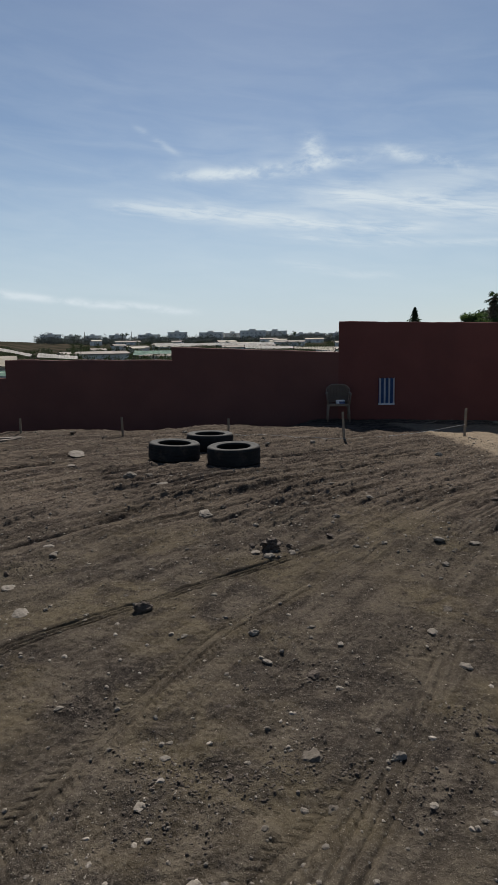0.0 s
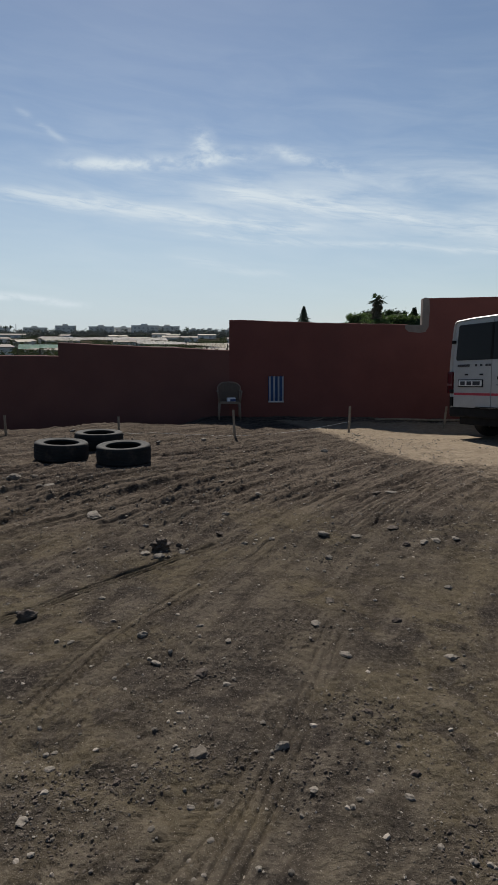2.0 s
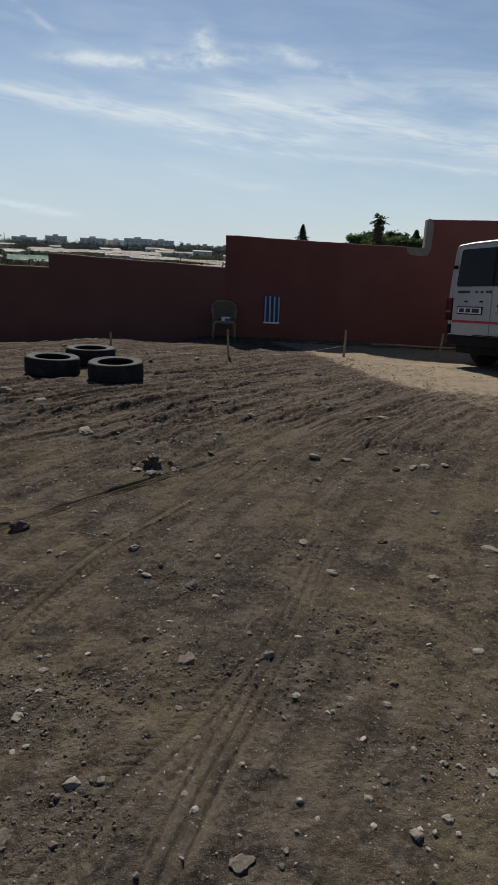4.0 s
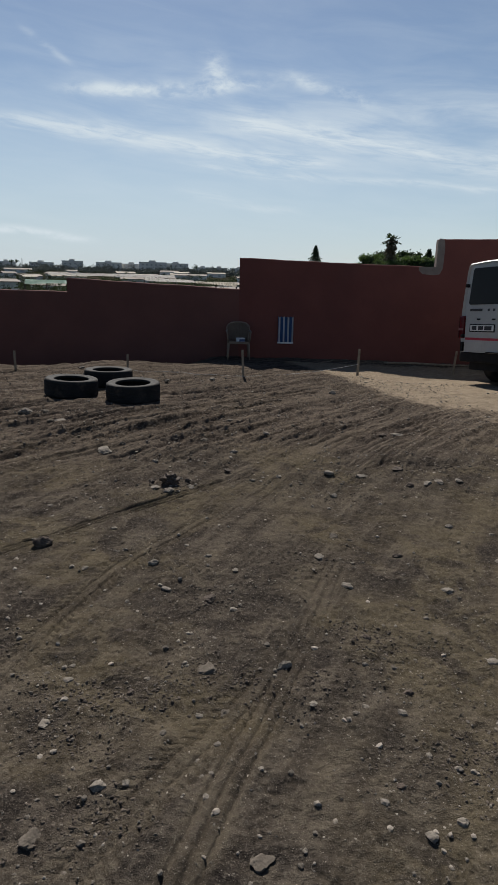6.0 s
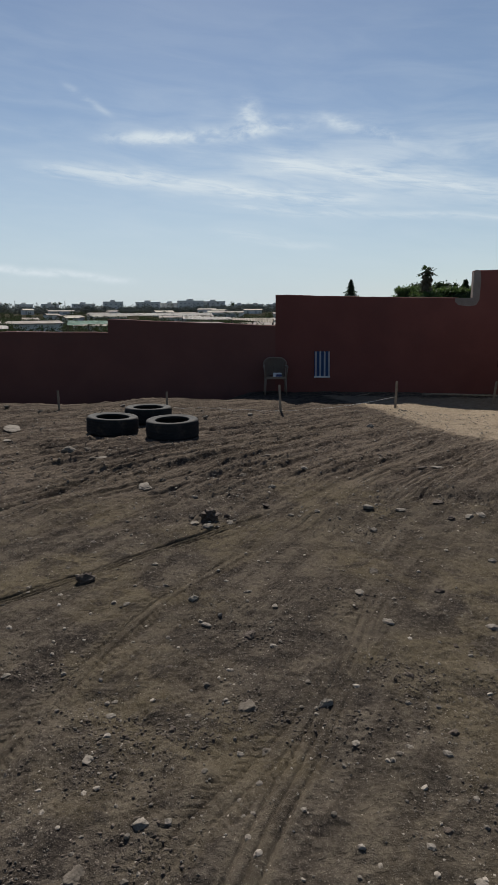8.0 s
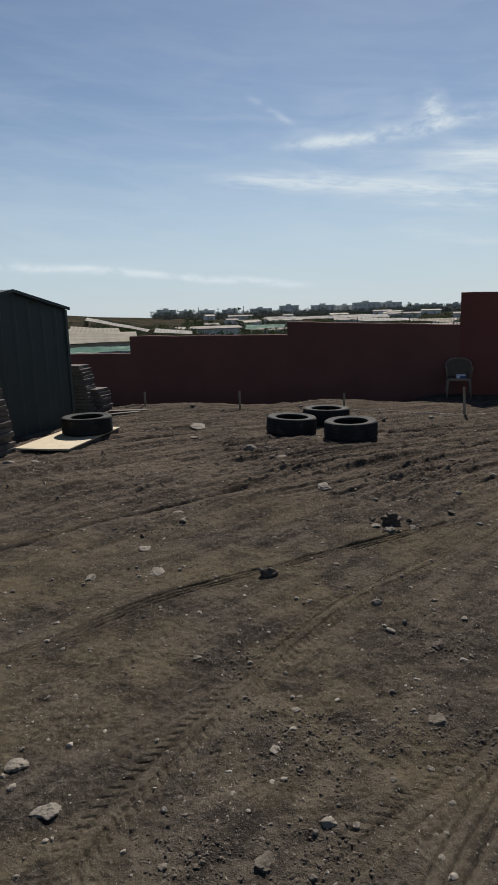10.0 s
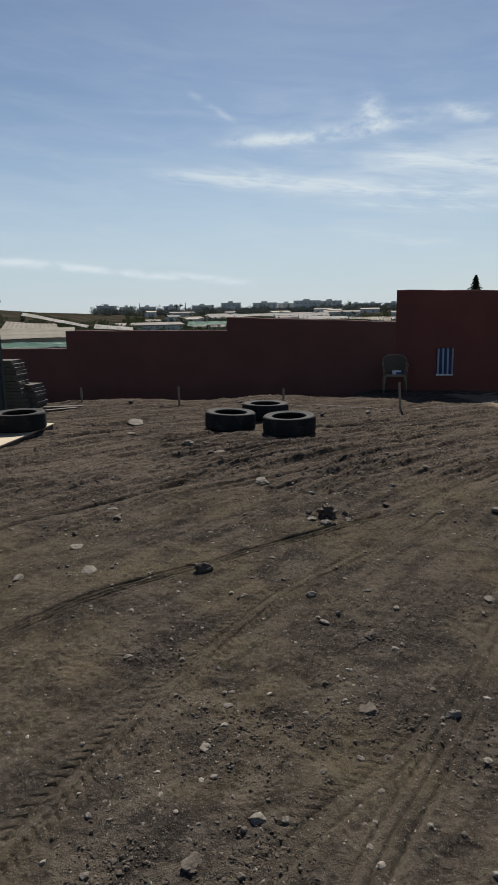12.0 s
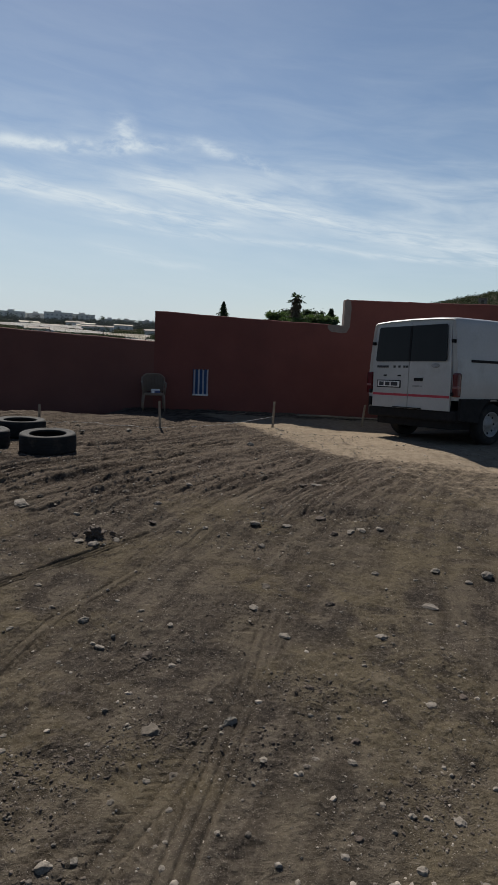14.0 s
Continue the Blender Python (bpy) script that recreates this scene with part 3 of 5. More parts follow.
def build_ground():
    right = graded(0.6, 12, lambda v: 0.0075 + 0.012 * max(0.0, v - 1.9))
    left = graded(0.6, 12, lambda v: 0.0075 + 0.012 * max(0.0, v - 1.0))
    xs = np.array([-v for v in left[::-1]] + list(np.linspace(-0.6, 0.6, 161))[1:-1] + right)
    outer = graded(13.0, 3500, lambda v: 0.09 * v)
    xs = np.concatenate([-np.array(outer[::-1]), xs, outer])
    ys = graded(1.9, 16, lambda v: 0.006 + 0.0038 * max(0.0, v - 3.2))
    ys = np.array(ys + graded(16.4, 3500, lambda v: 0.05 * v))
    ys = np.concatenate([[-3000, -1200, -400, -120, -50, -20, -10, -5, -2, 0, 0.8, 1.3, 1.6], ys])
    gx, gy = np.meshgrid(xs, ys)
    z, sand, tan, green, churned = ground_parts(gx.ravel(), gy.ravel())
    nx, ny = len(xs), len(ys)
    co = np.stack([gx.ravel(), gy.ravel(), z], 1)
    k = (np.arange(ny - 1)[:, None] * nx + np.arange(nx - 1)[None]).ravel()
    quads = np.stack([k, k + 1, k + 1 + nx, k + nx], 1)
    me = bpy.data.meshes.new("ground")
    me.vertices.add(len(co))
    me.vertices.foreach_set("co", co.ravel())
    me.loops.add(quads.size)
    me.loops.foreach_set("vertex_index", quads.ravel())
    me.polygons.add(len(quads))
    me.polygons.foreach_set("loop_start", np.arange(0, quads.size, 4))
    me.update(calc_edges=True)
    me.shade_smooth()
    col = me.color_attributes.new("soil", "FLOAT_COLOR", "POINT")
    col.data.foreach_set("color", np.stack([sand, tan, green, 1 - churned], 1).ravel())
    me.materials.append(SOIL)
    tagged(new("ground", me), "dark brown bare soil with stones, wheel tracks and pale sand", "ground", kind="structure")


build_ground()


# ---- the stepped boundary wall ----
WALL_Y = 15.15


def build_wall(name, x0, x1, z0, z1, label, material):
    """One section of rendered wall from x0 to x1, its top running from z0 to z1, hand-finished and uneven."""
    rng = random.Random(name)
    bm = bmesh.new()
    n = max(2, int((x1 - x0) / 0.12))
    cols = []
    for i in range(n + 1):
        x = x0 + (x1 - x0) * i / n
        top = z0 + (z1 - z0) * i / n + 0.016 * noise.noise((x * 1.3, 5.0, 0)) + 0.008 * noise.noise((x * 6.0, 2.0, 0))
        r = 0.02 + 0.008 * rng.random()
        prof = [(0.0, -0.9), (0.0, top - r), (r * 0.4, top - r * 0.35), (r, top), (0.2 - r, top), (0.2 - r * 0.4, top - r * 0.35), (0.2, top - r), (0.2, -0.9)]
        cols.append([bm.verts.new((x, WALL_Y + d, h)) for d, h in prof])
    for a, b in zip(cols, cols[1:]):
        for k in range(len(a) - 1):
            bm.faces.new((a[k], b[k], b[k + 1], a[k + 1]))
    bm.faces.new(cols[0]), bm.faces.new(cols[-1][::-1])
    bmesh.ops.recalc_face_normals(bm, faces=bm.faces[:])
    return tagged(part(name, bm, material), label, "wall", kind="structure")


WALL_LABEL = "dark red rendered garden wall section with a stepped uneven top"
build_wall("wall_1", -16.0, -12.0, 0.40, 0.40, WALL_LABEL, OLDPLASTER)
build_wall("wall_2", -12.0, -7.84, 0.84, 0.86, WALL_LABEL, OLDPLASTER)
build_wall("wall_3", -7.84, -3.71, 1.28, 1.25, WALL_LABEL, OLDPLASTER)
build_wall("wall_4", -3.71, 0.0, 1.54, 1.39, WALL_LABEL, OLDPLASTER)
build_wall("wall_5", 0.0, 4.09, 2.03, 1.93, WALL_LABEL, PLASTER)
wall_high = build_wall("wall_6", 4.09, 12.0, 2.49, 2.66, "dark red rendered wall, its tallest section, with bare cement at the step", PLASTER)


def cement_patch():
    """Grey mortar left unpainted round the inner corner of the highest step."""
    bm = bmesh.new()
    ring = [(-0.36, 1.935), (-0.36, 1.86), (-0.28, 1.79), (-0.05, 1.77), (0.07, 1.79), (0.13, 1.90), (0.14, 2.30), (0.12, 2.46), (0.08, 2.495), (0.02, 2.50), (-0.004, 2.44), (-0.004, 1.935)]
    outline(bm, [(4.09 + a, b) for a, b in ring], 0.03)
    for v in bm.verts:
        v.co.y += WALL_Y - 0.005
    part("cement_patch", bm, CEMENT, wall_high, "bare grey cement render")
    bm = bmesh.new()
    box(bm, 4.083, 4.10, WALL_Y + 0.01, WALL_Y + 0.19, 1.93, 2.47, 0.004)
    part("cement_patch", bm, CEMENT, wall_high, "bare grey cement render")


cement_patch()


# ---- tyres ----
def build_tyre():
    ob = thing("car_tyre", pose(0, 0, 0), "worn black rubber car tyre lying flat on the soil", "tyre", "discarded tyres")
    R, w = 0.362, 0.245
    bm = bmesh.new()
    groove = []
    for k, h in enumerate(np.linspace(0.03, w - 0.03, 26)):
        crown = R - 0.005 * ((h - w / 2) / (w / 2)) ** 4
        groove.append((crown - (0.004 if k % 6 == 3 else 0.0), float(h)))
    lathe(bm, groove, 72)
    part("tread", bm, RUBBER, ob, smooth=False)
    bm = bmesh.new()
    side = [(R - 0.005, 0.031), (R - 0.010, 0.014), (R - 0.026, 0.003), (0.306, 0.001), (0.285, 0.007), (0.268, 0.012), (0.258, 0.008), (0.240, 0.010), (0.232, 0.018), (0.230, 0.040), (0.248, 0.046), (0.325, 0.030), (0.343, 0.045)]
    full = side + [(r, w - h) for r, h in side[::-1]]
    lathe(bm, full, 72)
    part("sidewall", bm, RUBBER, ob, smooth=True)
    return ob


tyre = build_tyre()
tyre.matrix_basis = pose(-1.09, 9.74, ground_z(-1.09, 9.74) - 0.004, 1.5, -1, 20)
tagged(tyre, "worn black rubber car tyre lying flat beside two others")
t2 = copy_thing(tyre, pose(-2.0, 9.92, ground_z(-2.0, 9.92) - 0.004, 2.5, 1.0, 80))
tagged(t2, "worn black rubber car tyre lying slightly tilted on soil")
t3 = copy_thing(tyre, pose(-1.72, 10.85, ground_z(-1.72, 10.85) - 0.004, 1.0, 0, 140))
tagged(t3, "worn black rubber car tyre lying behind two others")

# plywood sheet with a tyre on it, beside the shed
BOARD = pose(-4.81, 8.54, 0.068, 0.3, 0, 8.6)


def build_board():
    bm = bmesh.new()
    ring = [(-0.38, -0.80), (0.06, -0.82), (0.30, -0.80), (0.39, -0.79), (0.395, 0.0), (0.39, 0.80), (-0.37, 0.82)]
    outline(bm, ring, 0.022, "z")
    bmesh.ops.bevel(bm, geom=bm.edges[:], offset=0.004, segments=1, affect="EDGES")
    ob = part("plywood_sheet", bm, PLY)
    ob.matrix_basis = BOARD
    tagged(ob, "pale plywood sheet on battens on the soil", "board")
    for k, x in enumerate((0.34, -0.30)):
        bm = bmesh.new()
        box(bm, x - 0.035, x + 0.035, -0.76, 0.78, -0.055, -0.002, 0.004)
        part("batten", bm, DARKWOOD, ob, "dark timber batten")


build_board()
t4 = copy_thing(tyre, BOARD @ pose(0.10, 0.33, 0.023, 0, 0, 30))
tagged(t4, "worn black rubber car tyre lying on a plywood sheet")


# ---- marker stakes and string ----
STAKES = [(-5.60, 11.95, 0.28, 0), (-3.72, 12.20, 0.33, 1), (-1.82, 12.55, 0.25, 0), (0.28, 12.12, 0.46, -2), (2.26, 12.50, 0.46, 1), (4.20, 13.55, 0.45, 3)]


def build_stake(x, y, high, lean):
    rng = random.Random(int(x * 100))
    bm = bmesh.new()
    made = box(bm, -0.019, 0.019, -0.012, 0.012, -0.12, high, 0.003)
    for v in made:
        v.co.x += 0.006 * math.sin(v.co.z * 9 + x)
        if v.co.z > high - 0.02:
            v.co.z += rng.uniform(-0.012, 0.008)
    ob = part("marker_stake", bm, WOOD)
    ob.matrix_basis = pose(x, y, ground_z(x, y), lean, lean * 1.2, rng.uniform(-30, 30))
    tagged(ob, "thin weathered wooden marker stake driven into the soil", "stake", "marker stakes")


for row in STAKES:
    build_stake(*row)


def build_string(points, label):
    curve = bpy.data.curves.new("string", "CURVE")
    curve.dimensions, curve.bevel_depth, curve.bevel_resolution = "3D", 0.0032, 1
    line = curve.splines.new("POLY")
    line.points.add(len(points) - 1)
    for p, q in zip(line.points, points):
        p.co = (*q, 1)
    curve.materials.append(STRING)
    tagged(new("string", curve), label, "string")


build_string([(2.26 - 1.96 * t, 12.48 - 0.36 * t, ground_z(2.26, 12.5) * (1 - t) + ground_z(0.3, 12.12) * t + 0.20 - 0.18 * t - 0.05 * math.sin(math.pi * t)) for t in np.linspace(0, 1, 14)], "pale string sagging from a stake to the ground")
build_string([(0.29 - 2.6 * t, 12.10 + 0.12 * t, ground_z(0.29 - 2.6 * t, 12.10 + 0.12 * t) + 0.014) for t in np.linspace(0, 1, 30)], "pale string lying on the soil between stakes")


def build_pole(a, b, r, label):
    bm = bmesh.new()
    pts = [Vector(a).lerp(Vector(b), t) + Vector((0, 0, 0.01 * math.sin(7 * t))) for t in np.linspace(0, 1, 8)]
    tube(bm, pts, [r * (1 - 0.15 * t) for t in np.linspace(0, 1, 8)], 8)
    tagged(part("pole", bm, WOOD, smooth=True), label, "pole", "poles by the wall")


def low(x, y, up=0.02):
    return (x, y, ground_z(x, y) + up)


build_pole(low(3.1, 14.75, 0.03), low(5.2, 14.6, 0.03), 0.022, "thin wooden pole lying along the wall foot")
build_pole(low(1.72, 14.45, 0.012), low(2.02, 14.85, 0.03), 0.011, "short stick leaning on the wall foot")


# ---- plastic chair and the striped cloth ----
def build_chair():
    base = ground_z(-0.02, 14.72)
    ob = thing("plastic_chair", pose(0.03, 14.66, base, 0, 0, 6) @ Matrix.Scale(0.86, 4), "beige moulded plastic garden armchair standing against the red wall", "chair")
    bm = bmesh.new()
    rows = []
    for i in range(9):
        y = -0.24 + 0.48 * i / 8
        rows.append([bm.verts.new((x, y, 0.43 - 0.03 * math.sin(math.pi * i / 8) - 0.02 * (1 - (x / 0.24) ** 2) + (0.02 if i == 0 else 0) * -1)) for x in np.linspace(-0.24, 0.24, 9)])
    for a, b in zip(rows, rows[1:]):
        for k in range(8):
            bm.faces.new((a[k], a[k + 1], b[k + 1], b[k]))
    bmesh.ops.solidify(bm, geom=bm.faces[:], thickness=0.012)
    box(bm, -0.25, 0.25, -0.255, -0.235, 0.375, 0.435, 0.006)
    part("seat", bm, CHAIRPLASTIC, ob, smooth=True)

    def back_at(u, v):
        """A point of the curved back: u across, v up."""
        wide = 0.25 + 0.03 * v
        return Vector((u * wide, 0.24 + 0.10 * v - 0.05 * u * u, 0.43 + 0.42 * v - 0.05 * v * u ** 4))
    bm = bmesh.new()
    edge = [back_at(-1, v) for v in np.linspace(0, 0.86, 7)] + [back_at(u, 0.86 + 0.14 * (1 - u ** 4)) for u in np.linspace(-0.96, 0.96, 13)] + [back_at(1, v) for v in np.linspace(0.86, 0, 7)]
    tube(bm, edge, [0.020] * len(edge), 8)
    part("back_frame", bm, CHAIRPLASTIC, ob, smooth=True)
    for u in np.linspace(-0.78, 0.78, 7):
        bm = bmesh.new()
        left, right = [back_at(u - 0.127, v) for v in np.linspace(0, 0.97, 8)], [back_at(u + 0.127, v) for v in np.linspace(0, 0.97, 8)]
        a, b = [bm.verts.new(p) for p in left], [bm.verts.new(p) for p in right]
        for k in range(7):
            bm.faces.new((a[k], b[k], b[k + 1], a[k + 1]))
        bmesh.ops.solidify(bm, geom=bm.faces[:], thickness=0.010)
        part("back_slat", bm, CHAIRPLASTIC, ob)
    for sx in (-1, 1):
        bm = bmesh.new()
        tube(bm, [(sx * 0.25, -0.25, 0.40), (sx * 0.275, -0.27, 0.62), (sx * 0.285, -0.20, 0.665), (sx * 0.285, 0.05, 0.66), (sx * 0.265, 0.29, 0.66)], [0.018, 0.018, 0.024, 0.026, 0.02], 8)
        part("armrest", bm, CHAIRPLASTIC, ob, smooth=True)
        for y0, y1 in ((-0.23, -0.28), (0.23, 0.30)):
            bm = bmesh.new()
            tube(bm, [(sx * 0.235, y0, 0.42), (sx * 0.25, (y0 + y1) / 2, 0.22), (sx * 0.262, y1, 0.0)], [0.027, 0.023, 0.017], 8)
            part("leg", bm, CHAIRPLASTIC, ob, smooth=True)
    # a small blue and white carton on the seat
    bm = bmesh.new()
    box(bm, -0.085, 0.085, -0.05, 0.05, 0, 0.085, 0.008)
    pack = part("carton", bm, CLOTHWHITE)
    pack.matrix_basis = pose(0.07, 14.64, base + 0.35, 0, 0, 14)
    tagged(pack, "small white and blue carton on the chair seat", "carton")
    bm = bmesh.new()
    box(bm, -0.03, 0.088, -0.053, -0.045, 0.012, 0.06, 0.002)
    part("blue_panel", bm, BLUEBADGE, pack, "blue printed panel")


build_chair()


def build_cloth():
    """A striped cloth with a white hem, hung flat on the wall."""
    ob = thing("striped_cloth", pose(1.01, WALL_Y - 0.03, 0.56, 0, -0.6, 0), "blue and white striped cloth hanging on the red wall", "cloth")
    bm = bmesh.new()
    nx, nz = 24, 22
    grid = [[bm.verts.new((-0.165 + 0.33 * i / nx, -0.010 + 0.008 * math.sin(i * 0.9 + 0.12 * j) * (1 - j / nz * 0.7), -0.255 + 0.535 * j / nz + (0.008 * math.cos(i * 1.3) if j == nz else 0))) for i in range(nx + 1)] for j in range(nz + 1)]
    for a, b in zip(grid, grid[1:]):
        for k in range(nx):
            bm.faces.new((a[k], a[k + 1], b[k + 1], b[k]))
    bmesh.ops.solidify(bm, geom=bm.faces[:], thickness=0.006)
    part("cloth", bm, STRIPES, ob, smooth=True)
    bm = bmesh.new()
    box(bm, -0.17, 0.17, -0.018, 0.002, -0.285, -0.252, 0.005)
    part("hem", bm, CLOTHWHITE, ob, "white hem")
    for x in (-0.14, 0.14):
        bm = bmesh.new()
        tube(bm, [(x, 0.035, 0.262), (x, -0.022, 0.262)], [0.004, 0.006], 6)
        part("nail", bm, STEEL, ob, "steel nail")


build_cloth()


# ---- the white van ----
def ribbed(bm, cols):
    """Joins neighbouring upright sections of a panel into one closed sheet."""
    for a, b in zip(cols, cols[1:]):
        for k in range(4):
            bm.faces.new((a[k], b[k], b[(k + 1) % 4], a[(k + 1) % 4]))
    bm.faces.new(cols[0]), bm.faces.new(cols[-1][::-1])
    bmesh.ops.recalc_face_normals(bm, faces=bm.faces[:])


def build_van():
    van = thing("white_van", VAN, "white panel van with red stripe, parked on pale sand", "van")
    # half sections (x, z) of the shell from the waist up, at stations along the length
    shell = [(0.955, 0.70), (0.985, 0.86), (0.985, 1.02), (0.975, 1.22), (0.955, 1.44), (0.925, 1.68), (0.902, 1.86), (0.880, 1.935), (0.835, 1.968), (0.5, 1.992), (0.0, 2.0)]

    def section(wide, top, floor=0.70):
        return [(x * wide, floor + (z - 0.70) * (top - floor) / 1.30) for x, z in shell]
    stations = [(0.030, 0.935, 1.965), (0.0, 0.965, 1.97), (0.03, 0.99, 1.99), (0.12, 1.0, 2.0), (0.8, 1.0, 2.01), (2.0, 1.0, 2.01), (3.1, 0.995, 2.0), (3.35, 0.985, 1.95), (3.95, 0.97, 1.42), (4.1, 0.96, 1.24), (4.55, 0.91, 1.08), (4.75, 0.82, 0.98), (4.80, 0.70, 0.85)]
    bm = bmesh.new()
    rings = []
    for y, wide, top in stations:
        half = section(wide, top)
        pts = [(x, z) for x, z in half] + [(-x, z) for x, z in half[-2::-1]]
        rings.append([bm.verts.new((x, y, z)) for x, z in pts])
    for a, b in zip(rings, rings[1:]):
        for k in range(len(a) - 1):
            bm.faces.new((a[k], a[k + 1], b[k + 1], b[k]))
        bm.faces.new((a[-1], a[0], b[0], b[-1]))
    bm.faces.new(rings[0]), bm.faces.new(rings[-1][::-1])
    bmesh.ops.recalc_face_normals(bm, faces=bm.faces[:])
    body = part("body", bm, VANWHITE, van, "white painted steel shell", smooth=True)
    bevel = body.modifiers.new("edges", "EDGE_SPLIT")
    bevel.split_angle = radians(40)

    # dark lower sides with wheel arches
    def arch(cy, r, n=12):
        return [(cy - r * math.cos(math.pi * k / n), 0.36 + r * math.sin(math.pi * k / n)) for k in range(n + 1)]
    for sx in (-1, 1):
        ring = [(0.06, 0.40), (0.06, 0.735), (4.70, 0.735), (4.74, 0.42)] + arch(3.92, 0.37)[::-1] + arch(0.88, 0.37)[::-1]
        bm = bmesh.new()
        outline(bm, ring, 0.05, "x")
        for v in bm.verts:
            v.co.x = sx * (0.945 + v.co.x)
        bmesh.ops.recalc_face_normals(bm, faces=bm.faces[:])
        part("side_cladding", bm, PLASTIC, van, "dark grey plastic lower side")
    bm = bmesh.new()
    box(bm, -0.80, 0.80, 0.1, 4.6, 0.24, 0.72, 0.02)
    part("underbody", bm, PLASTIC, van)
    bm = bmesh.new()
    made = box(bm, -0.945, 0.945, -0.055, 0.16, 0.37, 0.545, 0.035)
    for v in made:
        v.co.y += 0.07 * (v.co.x / 0.97) ** 4
    part("rear_bumper", bm, PLASTIC, van, "dark grey plastic bumper", smooth=False)
    bm = bmesh.new()
    box(bm, -0.30, 0.30, -0.068, 0.0, 0.54, 0.555, 0.006)
    part("bumper_step", bm, PLASTIC, van)

    # rear doors follow the tapered back: width at a height
    def half_at(z):
        return 0.885 - 0.065 * max(0.0, z - 1.1) / 0.85

    def lean(z):
        return -0.012 + 0.035 * max(0.0, z - 1.2) / 0.75
    for sx, name in ((-1, "rear_door"), (1, "rear_door")):
        bm = bmesh.new()
        levels = [0.535, 0.58, 0.80, 1.10, 1.25, 1.50, 1.75, 1.90, 1.925]
        cols = []
        for i in range(7):
            f = i / 6
            col = []
            for z in levels:
                x = sx * (0.006 + (half_at(z) - 0.05 - 0.006) * f)
                col.append(bm.verts.new((x, lean(z) - 0.022 + 0.028 * f ** 4, z)))
            cols.append(col)
        for a, b in zip(cols, cols[1:]):
            for k in range(len(levels) - 1):
                bm.faces.new((a[k], b[k], b[k + 1], a[k + 1]) if sx > 0 else (a[k], a[k + 1], b[k + 1], b[k]))
        rim = [v for v in bm.verts]
        for v in rim:
            w = bm.verts.new(v.co + Vector((0, 0.028, 0)))
        bm.verts.ensure_lookup_table()
        n, rows = len(rim), len(levels)
        for a, b in [(k, k + 1) for k in range(rows - 1)] + [(n - rows + k, n - rows + k + 1) for k in range(rows - 1)] + [(k * rows, (k + 1) * rows) for k in range(6)] + [(k * rows + rows - 1, (k + 1) * rows + rows - 1) for k in range(6)]:
            bm.faces.new((bm.verts[a], bm.verts[b], bm.verts[n + b], bm.verts[n + a]))
        bmesh.ops.recalc_face_normals(bm, faces=bm.faces[:])
        door = part(name, bm, VANWHITE, van, "white rear door", smooth=False)
        bm = bmesh.new()
        ring = [(0.012, 1.30), (half_at(1.30) - 0.135, 1.30), (half_at(1.30) - 0.11, 1.33), (half_at(1.85) - 0.10, 1.85), (half_at(1.87) - 0.125, 1.875), (0.012, 1.875)]
        outline(bm, [(sx * a, b) for a, b in ring], 0.008)
        for v in bm.verts:
            v.co.y += lean(v.co.z) - 0.032
        part("window", bm, GLASS, door, "dark tinted glass")
        for z in (0.74, 1.55):
            bm = bmesh.new()
            box(bm, sx * 0.80 - 0.022, sx * 0.80 + 0.022, -0.035, 0.03, z + 0.03, z + 0.085, 0.01)
            for v in bm.verts:
                v.co.x += sx * (half_at(z) - 0.80)
            part("hinge", bm, PLASTIC, door)
        bm = bmesh.new()
        cols = []
        for i in range(9):
            f = i / 8
            x, y = sx * (0.008 + 0.815 * f), lean(0.75) - 0.026 + 0.028 * f ** 4
            cols.append([bm.verts.new(c) for c in ((x, y, 0.733), (x, y, 0.772), (x, y + 0.01, 0.772), (x, y + 0.01, 0.733))])
        ribbed(bm, cols)
        part("stripe", bm, REDTAPE, door, "red tape stripe")
    # right door: handle, badge; left door: plate, lettering
    right_door = [o for o in van.children if o.name.startswith("rear_door")][1]
    left_door = [o for o in van.children if o.name.startswith("rear_door")][0]
    bm = bmesh.new()
    box(bm, 0.13, 0.31, -0.052, -0.036, 0.985, 1.035, 0.008)
    part("door_handle", bm, PLASTIC, right_door, "black door handle")
    bm = bmesh.new()
    lathe(bm, [(0.0, 0.006), (0.075, 0.005), (0.085, 0.0), (0.0, 0.0)], 24)
    bmesh.ops.transform(bm, matrix=pose(0.55, -0.036, 1.235, 90) @ Matrix.Diagonal((1, 0.42, 1, 1)), verts=bm.verts[:])
    part("badge", bm, STEEL, right_door, "oval chrome badge")
    for k in range(4):
        bm = bmesh.new()
        box(bm, 0.10 + 0.05 * k, 0.14 + 0.05 * k, -0.040, -0.034, 0.895, 0.915)
        part("letter_bar", bm, STEEL, right_door, "faint grey bar")
    bm = bmesh.new()
    box(bm, -0.70, -0.16, -0.046, -0.034, 0.865, 0.99, 0.006)
    plate_frame = part("number_plate", bm, PLASTIC, left_door, "white number plate in a black frame")
    bm = bmesh.new()
    box(bm, -0.68, -0.18, -0.050, -0.044, 0.882, 0.975, 0.002)
    part("plate_face", bm, PLATE, plate_frame, "white plate")
    for x0, x1 in ((-0.64, -0.54), (-0.50, -0.40), (-0.37, -0.22)):
        bm = bmesh.new()
        box(bm, x0, x1, -0.053, -0.049, 0.897, 0.960)
        part("plate_bar", bm, INK, plate_frame, "dark bar")
